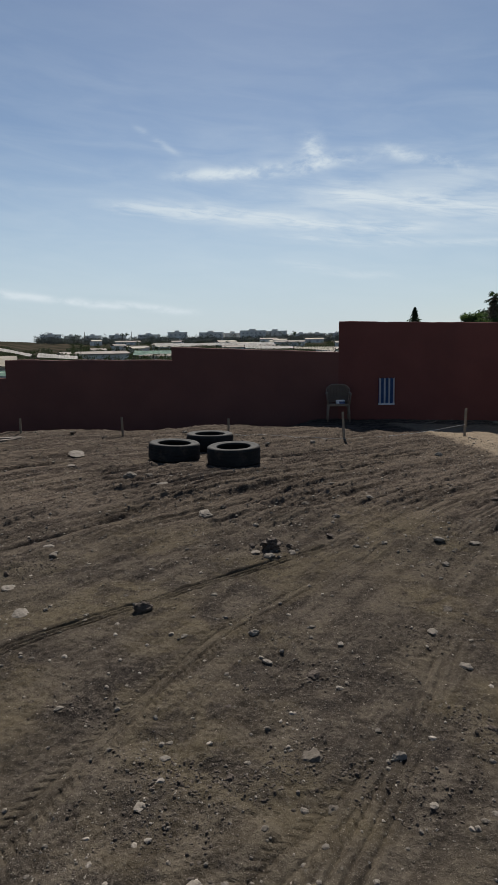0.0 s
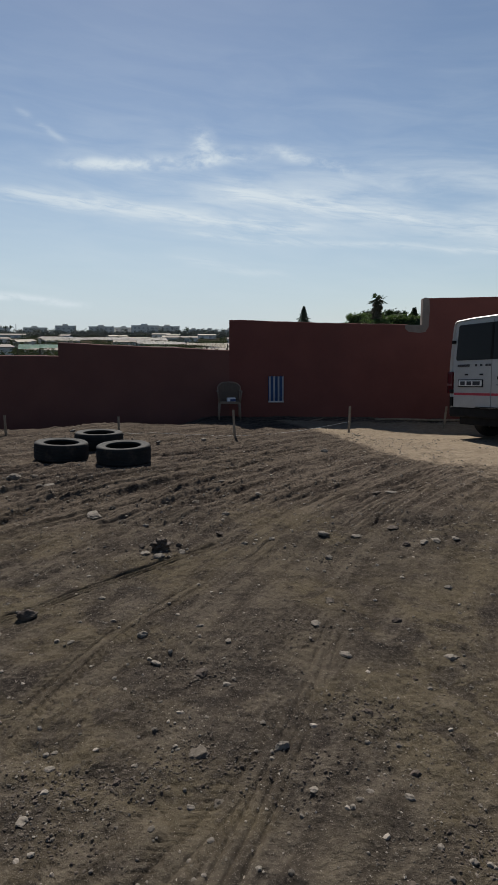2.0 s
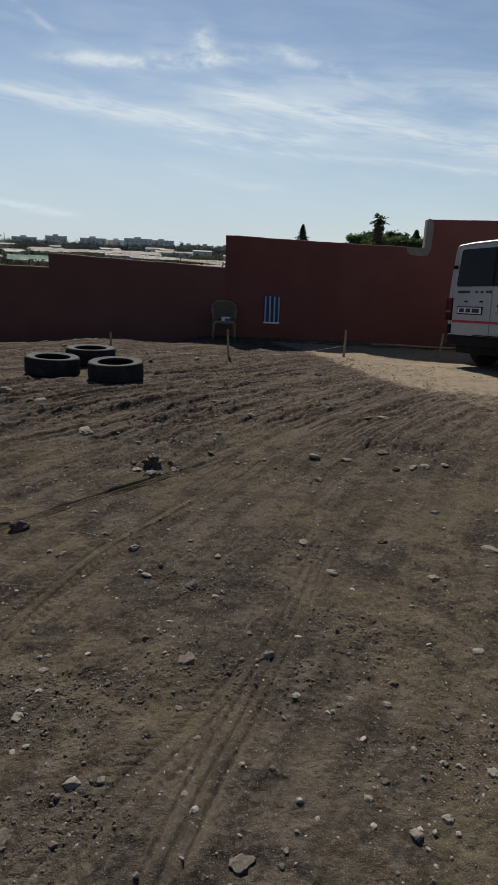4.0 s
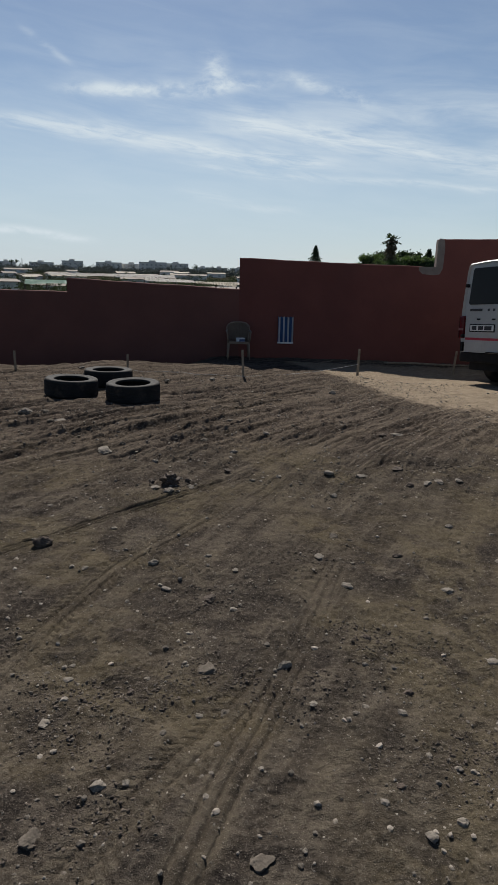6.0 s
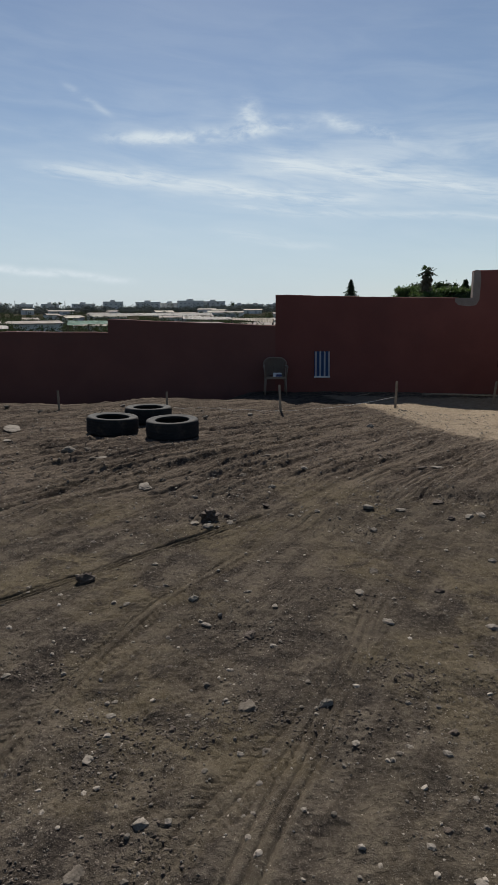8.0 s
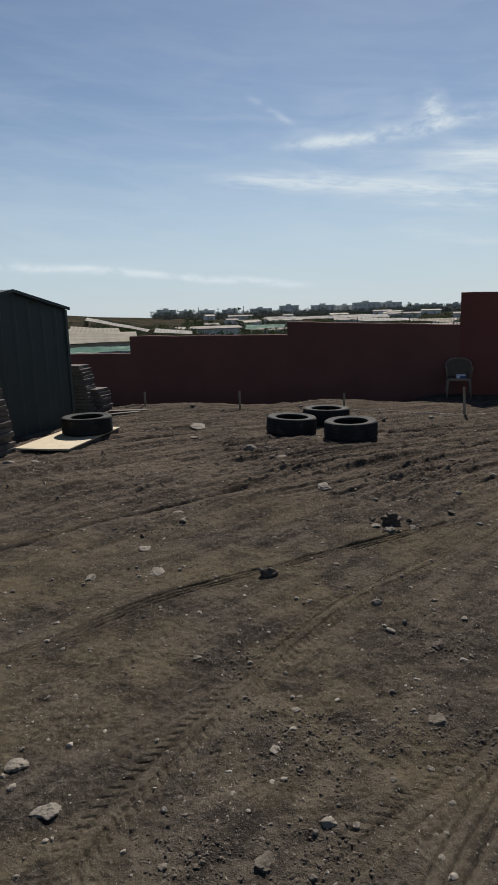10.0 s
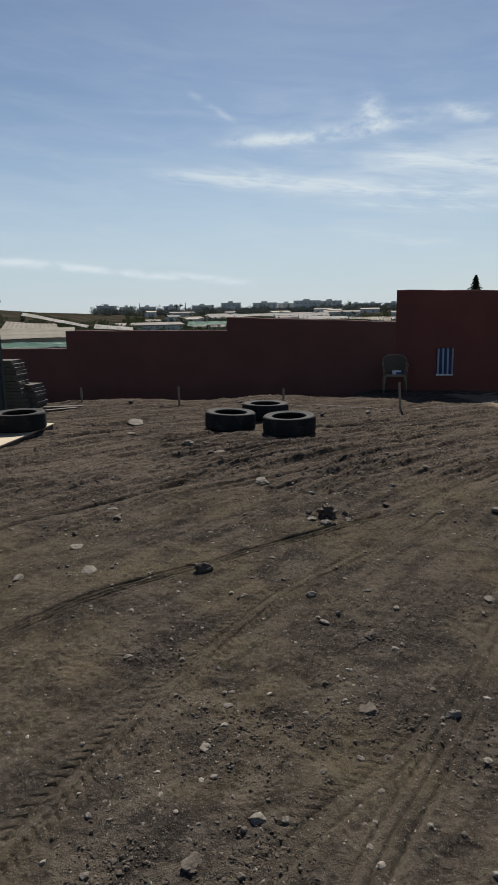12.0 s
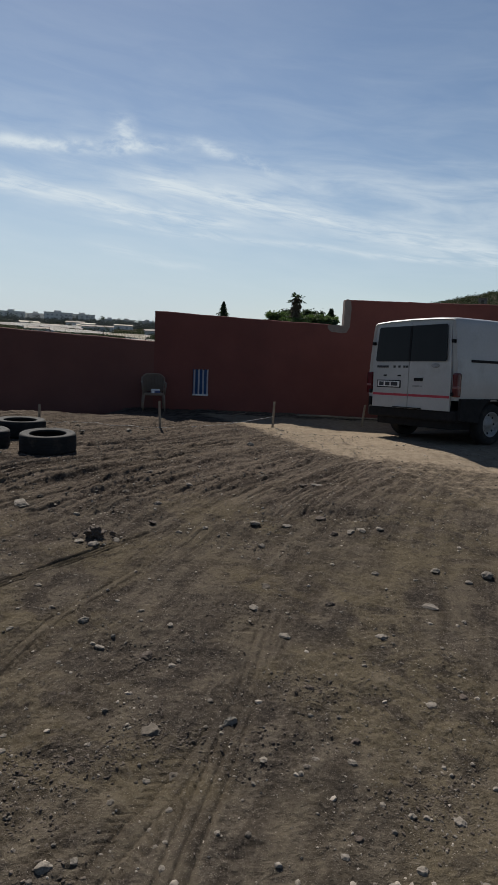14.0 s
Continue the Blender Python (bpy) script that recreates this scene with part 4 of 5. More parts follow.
    for x, wide in ((-0.72, 0.05), (-0.67, 0.04), (-0.63, 0.05), (-0.58, 0.04), (-0.54, 0.05), (-0.49, 0.04), (-0.34, 0.05), (-0.23, 0.05), (-0.12, 0.05), (-0.06, 0.05)):
        bm = bmesh.new()
        box(bm, x, x + wide - 0.008, -0.041, -0.034, 1.197, 1.233)
        part("letter_bar", bm, INK, left_door, "small dark bar")
    for x in (-0.52, -0.20):
        bm = bmesh.new()
        box(bm, x - 0.035, x + 0.035, -0.045, -0.034, 1.055, 1.080, 0.004)
        part("plate_lamp", bm, PLASTIC, left_door)
    bm = bmesh.new()
    outline(bm, [(-0.022, 1.302), (0.022, 1.302), (0.022, 1.873), (-0.022, 1.873)], 0.008)
    for v in bm.verts:
        v.co.y += lean(v.co.z) - 0.036
    part("window_seal", bm, PLASTIC, van, "black rubber seal between the rear windows")
    # tail lamps wrap the corners
    for sx in (-1, 1):
        bm = bmesh.new()
        made = box(bm, 0.868, 0.990, -0.014, 0.062, 0.755, 1.125, 0.028)
        for v in made:
            v.co.x *= sx
        bmesh.ops.recalc_face_normals(bm, faces=bm.faces[:])
        lamp = part("tail_lamp", bm, REDLAMP, van, "red tail lamp")
        bm = bmesh.new()
        made = box(bm, 0.873, 0.993, -0.017, 0.058, 0.87, 0.935, 0.026)
        for v in made:
            v.co.x *= sx
        bmesh.ops.recalc_face_normals(bm, faces=bm.faces[:])
        part("lens", bm, CLEARLAMP, lamp, "clear lamp lens")
    # right-hand side: sliding door rail, seams, cab window, mirror
    for sx in (-1, 1):
        bm = bmesh.new()
        box(bm, sx * 0.972 - 0.012, sx * 0.972 + 0.014, 0.28, 2.05, 1.295, 1.335, 0.006)
        part("door_rail", bm, PLASTIC, van, "black sliding door rail")
        for y in (2.10, 3.02):
            bm = bmesh.new()
            box(bm, sx * 0.984 - 0.01, sx * 0.984 + 0.004, y, y + 0.012, 0.74, 1.15)
            part("door_seam", bm, PLASTIC, van)
        bm = bmesh.new()
        ring = [(3.08, 1.28), (3.95, 1.22), (3.42, 1.80), (3.08, 1.82)]
        outline(bm, ring, 0.012, "x")
        for v in bm.verts:
            v.co.x = sx * (0.958 - (v.co.z - 1.25) * 0.20 + v.co.x)
        bmesh.ops.recalc_face_normals(bm, faces=bm.faces[:])
        part("cab_window", bm, GLASS, van, "dark cab window")
        bm = bmesh.new()
        box(bm, sx * 1.08 - 0.09, sx * 1.08 + 0.09, 3.72, 3.80, 1.22, 1.52, 0.03)
        box(bm, sx * 0.98 - 0.05, sx * 0.98 + 0.05, 3.74, 3.78, 1.24, 1.28, 0.005)
        part("side_mirror", bm, PLASTIC, van)
    bm = bmesh.new()
    outline(bm, [(-0.78, 0), (0.78, 0), (0.70, 0.62), (-0.70, 0.62)], 0.01, "z")
    bmesh.ops.transform(bm, matrix=pose(0, 3.97, 1.42, 141.5, 0, 0) @ Matrix.Diagonal((1, 1, -1, 1)), verts=bm.verts[:])
    bmesh.ops.recalc_face_normals(bm, faces=bm.faces[:])
    part("windscreen", bm, GLASS, van, "dark windscreen")
    # wheels
    tyre_ring = [(0.20, -0.085), (0.235, -0.098), (0.29, -0.10), (0.318, -0.085), (0.33, -0.06), (0.332, 0.0), (0.33, 0.06), (0.318, 0.085), (0.29, 0.10), (0.235, 0.098), (0.20, 0.085)]
    rim_ring = [(0.205, 0.085), (0.195, 0.092), (0.185, 0.07), (0.16, 0.03), (0.125, 0.022), (0.10, 0.045), (0.07, 0.05), (0.055, 0.075), (0.0, 0.078)]
    for sx in (-1, 1):
        for y in (0.88, 3.92):
            bm = bmesh.new()
            lathe(bm, tyre_ring, 40)
            wheel = part("wheel", bm, RUBBER, van, "black tyre on a steel wheel", smooth=True)
            wheel.matrix_basis = pose(sx * 0.87, y, 0.33, 0, 90 * sx, 0)
            bm = bmesh.new()
            lathe(bm, rim_ring, 40)
            part("rim", bm, STEEL, wheel, "dusty silver steel rim", smooth=True)
            for k in range(8):
                bm = bmesh.new()
                a = 2 * math.pi * k / 8
                lathe(bm, [(0.0, 0.004), (0.018, 0.004), (0.018, -0.004), (0.0, -0.004)], 10)
                bmesh.ops.transform(bm, matrix=pose(0.145 * math.cos(a), 0.145 * math.sin(a), 0.030), verts=bm.verts[:])
                part("rim_hole", bm, PLASTIC, wheel)


build_van()


# ---- shed, paver stacks and boards ----
def build_shed():
    """A small metal shed whose ribbed gable end looks to +x."""
    base = -0.04
    shed = thing("metal_shed", pose(-5.88, 8.83, base), "dark green ribbed metal garden shed with a low gable roof", "shed")
    half, eave, ridge, deep = 1.23, 1.93, 2.17, 2.3

    def top_at(y):
        return ridge - (ridge - eave) * abs(y) / half
    for name, x, face in (("gable_wall", 0.0, 1), ("rear_wall", -deep, -1)):
        bm = bmesh.new()
        ys = np.linspace(-half, half, 97)
        cols = []
        for k, y in enumerate(ys):
            rib = 0.010 * face if (k // 3) % 4 == 0 else 0.0
            cols.append([bm.verts.new(c) for c in ((x + rib, y, 0.03), (x + rib, y, top_at(y) - 0.01), (x - 0.03 * face, y, top_at(y) - 0.01), (x - 0.03 * face, y, 0.03))])
        ribbed(bm, cols)
        part(name, bm, GREENSHEET, shed)
    for sy in (-1, 1):
        bm = bmesh.new()
        xs = np.linspace(-deep, 0, 93)
        cols = []
        for k, x in enumerate(xs):
            rib = 0.010 * sy if (k // 3) % 4 == 0 else 0.0
            cols.append([bm.verts.new(c) for c in ((x, sy * half + rib, 0.03), (x, sy * half + rib, eave - 0.02), (x, sy * (half - 0.03), eave - 0.02), (x, sy * (half - 0.03), 0.03))])
        ribbed(bm, cols)
        part("side_wall", bm, GREENSHEET, shed)
        bm = bmesh.new()
        ring = [(0.0, ridge), (sy * (half + 0.05), eave - 0.012), (sy * (half + 0.05), eave + 0.012), (0.0, ridge + 0.025)]
        outline(bm, ring, deep + 0.10, "x")
        for v in bm.verts:
            v.co.x -= deep + 0.05
        part("roof_sheet", bm, GREENSHEET, shed)
        bm = bmesh.new()
        ring = [(0.0, ridge - 0.015), (sy * (half + 0.055), eave - 0.030), (sy * (half + 0.055), eave + 0.016), (0.0, ridge + 0.03)]
        outline(bm, ring, 0.02, "x")
        for v in bm.verts:
            v.co.x += 0.045
        part("barge_trim", bm, SHEDTRIM, shed, "pale green edge trim")
        bm = bmesh.new()
        box(bm, -0.02, 0.022, sy * half - 0.03, sy * half + 0.03, 0.0, eave - 0.02, 0.004)
        part("corner_trim", bm, SHEDTRIM, shed)
    bm = bmesh.new()
    box(bm, -deep - 0.1, 0.16, -half - 0.12, half + 0.10, -0.05, 0.035, 0.01)
    part("base_frame", bm, DARKWOOD, shed, "dark timber base")


build_shed()


def slab_stack(name, m, wide, deep, high, thick, label, seed, tilt=0.0, group="stacks of pavers"):
    """A loose stack of flat concrete pavers."""
    rng = random.Random(seed)
    ob = thing(name, m, label, "stack", group)
    z, k = 0.0, 0
    meshes = []
    for j in range(3):
        bm = bmesh.new()
        made = box(bm, -wide / 2, wide / 2, -deep / 2, deep / 2, 0, thick * 0.94, thick * 0.12)
        for v in made:
            v.co += Vector((rng.uniform(-1, 1), rng.uniform(-1, 1), 0)) * 0.006
        me = bpy.data.meshes.new("paver")
        bm.to_mesh(me)
        bm.free()
        me.materials.append(SLAB)
        meshes.append(me)
    while z + thick <= high + 0.001:
        s = new("paver", meshes[k % 3])
        s.parent = ob
        s.matrix_basis = pose(rng.uniform(-0.02, 0.02) + tilt * z, rng.uniform(-0.02, 0.02), z, 0, 0, rng.uniform(-3, 3))
        z += thick
        k += 1
    return ob


slab_stack("paver_stack", pose(-6.42, 11.20, ground_z(-6.42, 11.20) - 0.01, 0, 0, 8), 0.42, 0.40, 0.92, 0.062, "tall leaning stack of dark concrete pavers behind the shed", 3, -0.22)
slab_stack("paver_stack", pose(-6.33, 11.40, ground_z(-6.33, 11.40) - 0.01, 0, 0, 4), 0.44, 0.40, 0.46, 0.062, "low stack of dark concrete pavers behind the shed", 4, -0.08)
slab_stack("paver_stack", pose(-5.38, 7.42, ground_z(-5.38, 7.42) - 0.01, 0, 0, 5), 0.62, 0.62, 0.70, 0.070, "wide stack of dark concrete pavers in front of the shed", 5, -0.10)
slab_stack("paver_stack", pose(-5.44, 7.44, ground_z(-5.38, 7.42) + 0.69, 0, 0, 9), 0.50, 0.55, 1.05, 0.070, "narrower stack of pavers set on top of another", 6, -0.06)


def build_plank(x, y, turn, length, wide, label):
    bm = bmesh.new()
    box(bm, -length / 2, length / 2, -wide / 2, wide / 2, 0, 0.03, 0.003)
    ob = part("plank", bm, DARKWOOD)
    ob.matrix_basis = pose(x, y, ground_z(x, y) + 0.005, 0, 1.0, turn)
    tagged(ob, label, "plank", "loose planks")


build_plank(-5.72, 11.50, 30, 0.7, 0.16, "short dark plank lying on the soil beside pavers")
build_plank(-5.60, 11.25, 55, 0.6, 0.12, "short dark plank lying on the soil")


# ---- loose rocks ----
def build_rock(x, y, size, flat=0.6, material=STONE, name="rock", seed=0, label="", sink=0.25):
    rng = random.Random(seed)
    size *= 0.84
    bm = bmesh.new()
    bmesh.ops.create_icosphere(bm, subdivisions=4, radius=0.5)
    shift = Vector((rng.uniform(0, 50), rng.uniform(0, 50), rng.uniform(0, 50)))
    cuts = [Vector((rng.gauss(0, 1), rng.gauss(0, 1), rng.gauss(0, 1))).normalized() for _ in range(9)]
    for v in bm.verts:
        p = v.co.copy()
        for n in cuts:
            d = p.dot(n) - 0.34
            if d > 0:
                p -= n * d * 0.85
        p *= 1 + 0.22 * noise.noise(p * 3 + shift) + 0.13 * noise.noise(p * 8 + shift) + 0.06 * noise.noise(p * 19 + shift)
        p *= 1 + 0.05 * noise.noise(p * 40 + shift)
        v.co = Vector((p.x * size * 1.15, p.y * size * 0.9, p.z * size * flat))
    ob = part(name, bm, material)
    ob.matrix_basis = pose(x, y, ground_z(x, y) + size * flat * (0.5 - sink) * 0.4 + 0.003 * max(0.0, y - 4.0), rng.uniform(-8, 8), rng.uniform(-8, 8), rng.uniform(0, 360))
    tagged(ob, label or "rough pale grey stone lying on the soil", "rock", "loose rocks")


ROCK_KINDS = [(STONE, ""), (DARKSTONE, "dark angular stone lying on the soil"), (STONE, "flat pale piece of stone lying on the soil"), (DUSTSTONE, "pale stone half buried in the soil")]


def strew(rows, seed):
    """Single rocks: place, size, flatness and kind."""
    for k, (x, y, size, flat, kind) in enumerate(rows):
        material, label = ROCK_KINDS[kind]
        build_rock(x, y, size, flat, material, "rock", seed + k, label, 0.75 if kind == 3 else 0.42)


strew([
    (-0.66, 2.8, 0.115, 0.4, 0), (0.83, 2.84, 0.09, 0.3, 3), (0.13, 2.85, 0.085, 0.45, 3), (-0.92, 2.95, 0.118, 0.5, 0), (1.36, 2.96, 0.048, 0.5, 0), (1.47, 3.02, 0.045, 0.7, 0),
    (0.28, 3.05, 0.064, 0.5, 0), (0.64, 3.05, 0.033, 0.6, 0), (0.37, 3.08, 0.034, 0.6, 0), (1.3, 3.15, 0.04, 0.6, 1), (0.82, 3.19, 0.031, 0.5, 0), (1.68, 3.21, 0.059, 0.5, 0),
    (1.52, 3.25, 0.036, 0.7, 0), (-0.01, 3.37, 0.072, 0.3, 2), (0.57, 3.46, 0.04, 0.5, 0), (0.67, 3.49, 0.06, 0.6, 3), (1.37, 3.52, 0.055, 0.5, 0), (1.23, 3.55, 0.039, 0.5, 0),
], 100)
strew([
    (0.28, 3.55, 0.048, 0.7, 1), (1.02, 3.56, 0.043, 0.4, 2), (-0.01, 3.64, 0.05, 0.4, 0), (1.42, 3.67, 0.059, 0.6, 1), (0.57, 3.74, 0.095, 0.35, 3), (0.91, 3.83, 0.069, 0.75, 0),
    (-0.59, 3.87, 0.047, 0.6, 0), (1.85, 3.91, 0.076, 0.45, 0), (2.04, 3.99, 0.058, 0.6, 1), (0.16, 4.02, 0.045, 0.6, 1), (1.3, 4.04, 0.05, 0.6, 1), (1.58, 4.37, 0.038, 0.6, 1),
    (0.51, 4.38, 0.095, 0.6, 1), (0.26, 4.48, 0.067, 0.4, 0), (1.81, 4.56, 0.087, 0.45, 0), (1.26, 4.56, 0.073, 0.5, 0), (-1.72, 4.59, 0.1, 0.35, 2), (-0.24, 4.65, 0.05, 0.4, 0),
], 120)
strew([
    (0.63, 4.7, 0.046, 0.5, 0), (0.14, 4.75, 0.071, 0.8, 0), (-1.33, 4.78, 0.15, 0.25, 2), (0.45, 4.88, 0.049, 0.5, 0), (-0.59, 4.94, 0.125, 0.75, 1), (1.13, 4.95, 0.074, 0.5, 0),
    (2.25, 4.96, 0.1, 0.25, 2), (1.62, 5, 0.07, 0.6, 1), (-1.64, 5.18, 0.14, 0.25, 2), (1.24, 5.25, 0.09, 0.5, 3), (-0.22, 5.27, 0.048, 0.5, 0), (2.7, 5.38, 0.06, 0.5, 0),
    (-1.81, 5.4, 0.056, 0.7, 1), (2.89, 5.5, 0.108, 0.7, 0), (2.06, 5.51, 0.065, 0.5, 0), (2.54, 5.59, 0.09, 0.5, 0), (-0.79, 5.64, 0.053, 0.5, 0), (-1.66, 5.81, 0.093, 0.4, 2),
], 140)
strew([
    (-1.8, 6, 0.11, 0.4, 2), (1.32, 6.14, 0.071, 0.6, 0), (2.12, 6.44, 0.102, 0.3, 2), (1.98, 6.44, 0.085, 0.5, 1), (0.66, 6.44, 0.058, 0.5, 0), (2.23, 6.49, 0.12, 0.3, 2),
    (0.88, 6.54, 0.067, 0.5, 0), (2.41, 6.55, 0.097, 0.3, 2), (1.58, 6.58, 0.094, 0.35, 2), (1.32, 6.63, 0.111, 0.4, 2), (0.43, 6.67, 0.078, 0.4, 1), (1.95, 6.85, 0.117, 0.5, 1),
    (-0.25, 6.9, 0.08, 0.5, 0), (-4.7, 7.18, 0.174, 0.4, 0), (0.45, 7.2, 0.09, 0.5, 0), (-0.82, 7.24, 0.185, 0.35, 2), (-4.43, 7.3, 0.136, 0.4, 0), (-0.7, 7.5, 0.09, 0.5, 3),
], 160)
strew([
    (0.1, 7.7, 0.1, 0.4, 3), (0.75, 7.9, 0.09, 0.4, 0), (2.02, 8.14, 0.109, 0.3, 1), (2.2, 8.28, 0.16, 0.25, 2), (-1.75, 8.35, 0.1, 0.5, 3), (-1.66, 8.43, 0.178, 0.35, 2),
    (0.3, 8.6, 0.1, 0.4, 3), (-2.14, 8.62, 0.22, 0.6, 0), (-1.95, 8.75, 0.14, 0.6, 3), (-3.18, 9.14, 0.16, 0.3, 2), (-3.5, 9.92, 0.34, 0.14, 2), (1.67, 10.55, 0.116, 0.7, 0),
    (-0.9, 11.3, 0.1, 0.6, 0), (-0.2, 11.6, 0.12, 0.6, 0), (-3.9, 11.8, 0.12, 0.6, 3), (-4.6, 12, 0.14, 0.5, 3), (-2.6, 12.4, 0.12, 0.5, 0),
], 180)


def build_lump(x, y, wide, high):
    """A charred, crumpled lump with sharp folds."""
    rng = random.Random(9)
    bm = bmesh.new()
    bmesh.ops.create_icosphere(bm, subdivisions=4, radius=0.5)
    for v in bm.verts:
        p = v.co.copy()
        fold = abs(noise.noise(p * 3.2 + Vector((3, 1, 7)))) * 0.85 + abs(noise.noise(p * 8)) * 0.22
        p *= 0.55 + fold
        v.co = Vector((p.x * wide, p.y * wide * 0.7, p.z * high))
    ob = part("charred_lump", bm, DARKSTONE)
    ob.matrix_basis = pose(x, y, ground_z(x, y) + high * 0.28, 0, 8, 25)
    tagged(ob, "dark charred crumpled lump lying on the soil", "debris")


build_lump(0.0, 6.2, 0.20, 0.13)
strew([(-0.10, 6.08, 0.09, 0.45, 2), (0.02, 6.02, 0.10, 0.4, 0), (0.17, 6.17, 0.08, 0.5, 2), (0.13, 6.30, 0.06, 0.7, 1), (-0.16, 6.24, 0.07, 0.7, 1)], 300)


# ---- pebbles and clods, past counting ----
def scatter(name, count, seed, small, large, material, label, zone, power=3.0, coarse=False):
    """Many small stones as one mesh; zone(rng) gives a place of the plan."""
    rng = random.Random(seed)
    t = (1 + 5 ** 0.5) / 2
    ico = [Vector(v).normalized() for v in ((-1, t, 0), (1, t, 0), (-1, -t, 0), (1, -t, 0), (0, -1, t), (0, 1, t), (0, -1, -t), (0, 1, -t), (t, 0, -1), (t, 0, 1), (-t, 0, -1), (-t, 0, 1))]
    tri = [(0, 11, 5), (0, 5, 1), (0, 1, 7), (0, 7, 10), (0, 10, 11), (1, 5, 9), (5, 11, 4), (11, 10, 2), (10, 7, 6), (7, 1, 8), (3, 9, 4), (3, 4, 2), (3, 2, 6), (3, 6, 8), (3, 8, 9), (4, 9, 5), (2, 4, 11), (6, 2, 10), (8, 6, 7), (9, 8, 1)]
    if coarse:
        ico = [Vector(v) for v in ((1, 0, 0), (0, 1, 0), (-1, 0, 0), (0, -1, 0), (0, 0, 1), (0, 0, -1))]
        tri = [(0, 1, 4), (1, 2, 4), (2, 3, 4), (3, 0, 4), (1, 0, 5), (2, 1, 5), (3, 2, 5), (0, 3, 5)]
    places = np.array([zone(rng) for _ in range(count)])
    heights = ground_parts(places[:, 0], places[:, 1])[0]
    verts, faces = [], []
    for (x, y), z in zip(places, heights):
        s = small + (large - small) * rng.random() ** power
        s *= 0.8 + 0.05 * math.hypot(x - 0.8, y - 1.1)
        a, flat = rng.uniform(0, 6.28), rng.uniform(0.4, 0.85)
        c, sn = math.cos(a), math.sin(a)
        wide = rng.uniform(0.75, 1.4)
        k = len(verts)
        for v in ico:
            q = v * s * rng.uniform(0.75, 1.2)
            px, py = q.x * wide, q.y
            verts.append((x + px * c - py * sn, y + px * sn + py * c, z + q.z * flat + s * flat * 0.1))
        faces += [(p + k, q + k, r + k) for p, q, r in tri]
    tagged(raw(name, verts, faces, material), label, "stones", kind="stuff")


def fan(rng):
    """A place in front of the walker, denser where it is near."""
    y = 2.1 + 10.2 * rng.random() ** 1.9
    return rng.uniform(-1.0 - 0.62 * (y - 1), 1.6 + 0.62 * (y - 1)), y


def patches(rng):
    """Stony patches along the churned strips."""
    while True:
        x, y = fan(rng)
        if noise.noise((x * 0.9, y * 0.9, 7.7)) + 0.5 * noise.noise((x * 3, y * 3, 1.1)) > 0.12:
            return x, y


scatter("pebbles", 24000, 5, 0.0015, 0.007, PEBBLE, "small pale stones scattered over the soil", patches, 3.0, True)
scatter("pebbles", 16000, 15, 0.0015, 0.007, PEBBLE, "tiny pale stones scattered over the soil", fan, 3.0, True)
scatter("pebbles", 9000, 6, 0.0018, 0.017, PEBBLE, "small pale stones strewn over the soil", fan, 4.5)
scatter("pebbles", 9000, 16, 0.004, 0.014, PEBBLE, "pale stones in the churned soil", lambda rng: (rng.uniform(-6, 3.5), rng.uniform(6.0, 12.2)), 3.0, True)
scatter("soil_clods", 12000, 7, 0.0018, 0.008, CLOD, "loose dark crumbs of soil", patches)
scatter("soil_clods", 9000, 8, 0.003, 0.009, CLOD, "lumps of churned dark soil", lambda rng: (rng.uniform(-6, 2.5), rng.uniform(6.2, 12.7)), 3.0, True)


CRUMBS = [(0.29, 3.57), (0.01, 3.50), (0.10, 3.28), (0.30, 2.95), (-0.07, 2.79), (1.24, 6.1), (2.3, 6.95), (2.6, 7.05), (0.0, 6.15), (1.02, 3.66), (0.60, 3.70), (-0.52, 3.92), (1.0, 4.85), (1.29, 4.05), (0.52, 4.35), (1.6, 3.3), (-1.75, 5.6)]


def crumb_piles(rng):
    cx, cy = rng.choice(CRUMBS)
    s = 0.05 + 0.022 * cy
    return cx + rng.gauss(0, s), cy + rng.gauss(0, s * 0.6)


scatter("soil_clods", 6500, 9, 0.002, 0.0095, CLOD, "small piles of crumbled dark soil", crumb_piles)


# ---- trees and hedge behind the wall ----
def place(az, r):
    """A far place by its bearing from where the walker stands."""
    return 0.78 + r * math.sin(radians(az)), 1.12 + r * math.cos(radians(az))


def build_conifer(az, r, top, spread, label, seed):
    rng = random.Random(seed)
    x, y = place(az, r)
    base = ground_z(x, y)
    ob = thing("conifer", pose(x, y, base), label, "tree")
    high = top - base
    bm = bmesh.new()
    tube(bm, [(0, 0, -0.3), (0.05, 0, high * 0.5), (0.0, 0.05, high)], [0.22, 0.13, 0.02], 8)
    part("trunk", bm, BARK, ob, smooth=True)
    spots = []
    for k in range(420):
        h = high * (0.12 + 0.88 * (k / 419))
        tier = (h / 0.42) % 1.0
        reach = spread * 1.0 * (1 - h / high) ** 0.9 * (1.25 - 0.75 * tier) * rng.uniform(0.75, 1.1) + 0.02
        a = k * 2.4
        for f in (0.4, 0.7, 1.0):
            spots.append((reach * f * math.cos(a), reach * f * math.sin(a), h - 0.25 * f * reach))
    v, f = leaf_clumps(rng, spots, 0.12, 10, 0.085)
    raw("crown", v, f, LEAFDARK, ob)


build_conifer(3.15, 80, 5.25, 4.2, "dark narrow conifer behind the wall", 11)
build_conifer(12.6, 64, 4.35, 4.0, "dark conifer beside the clipped hedge", 12)


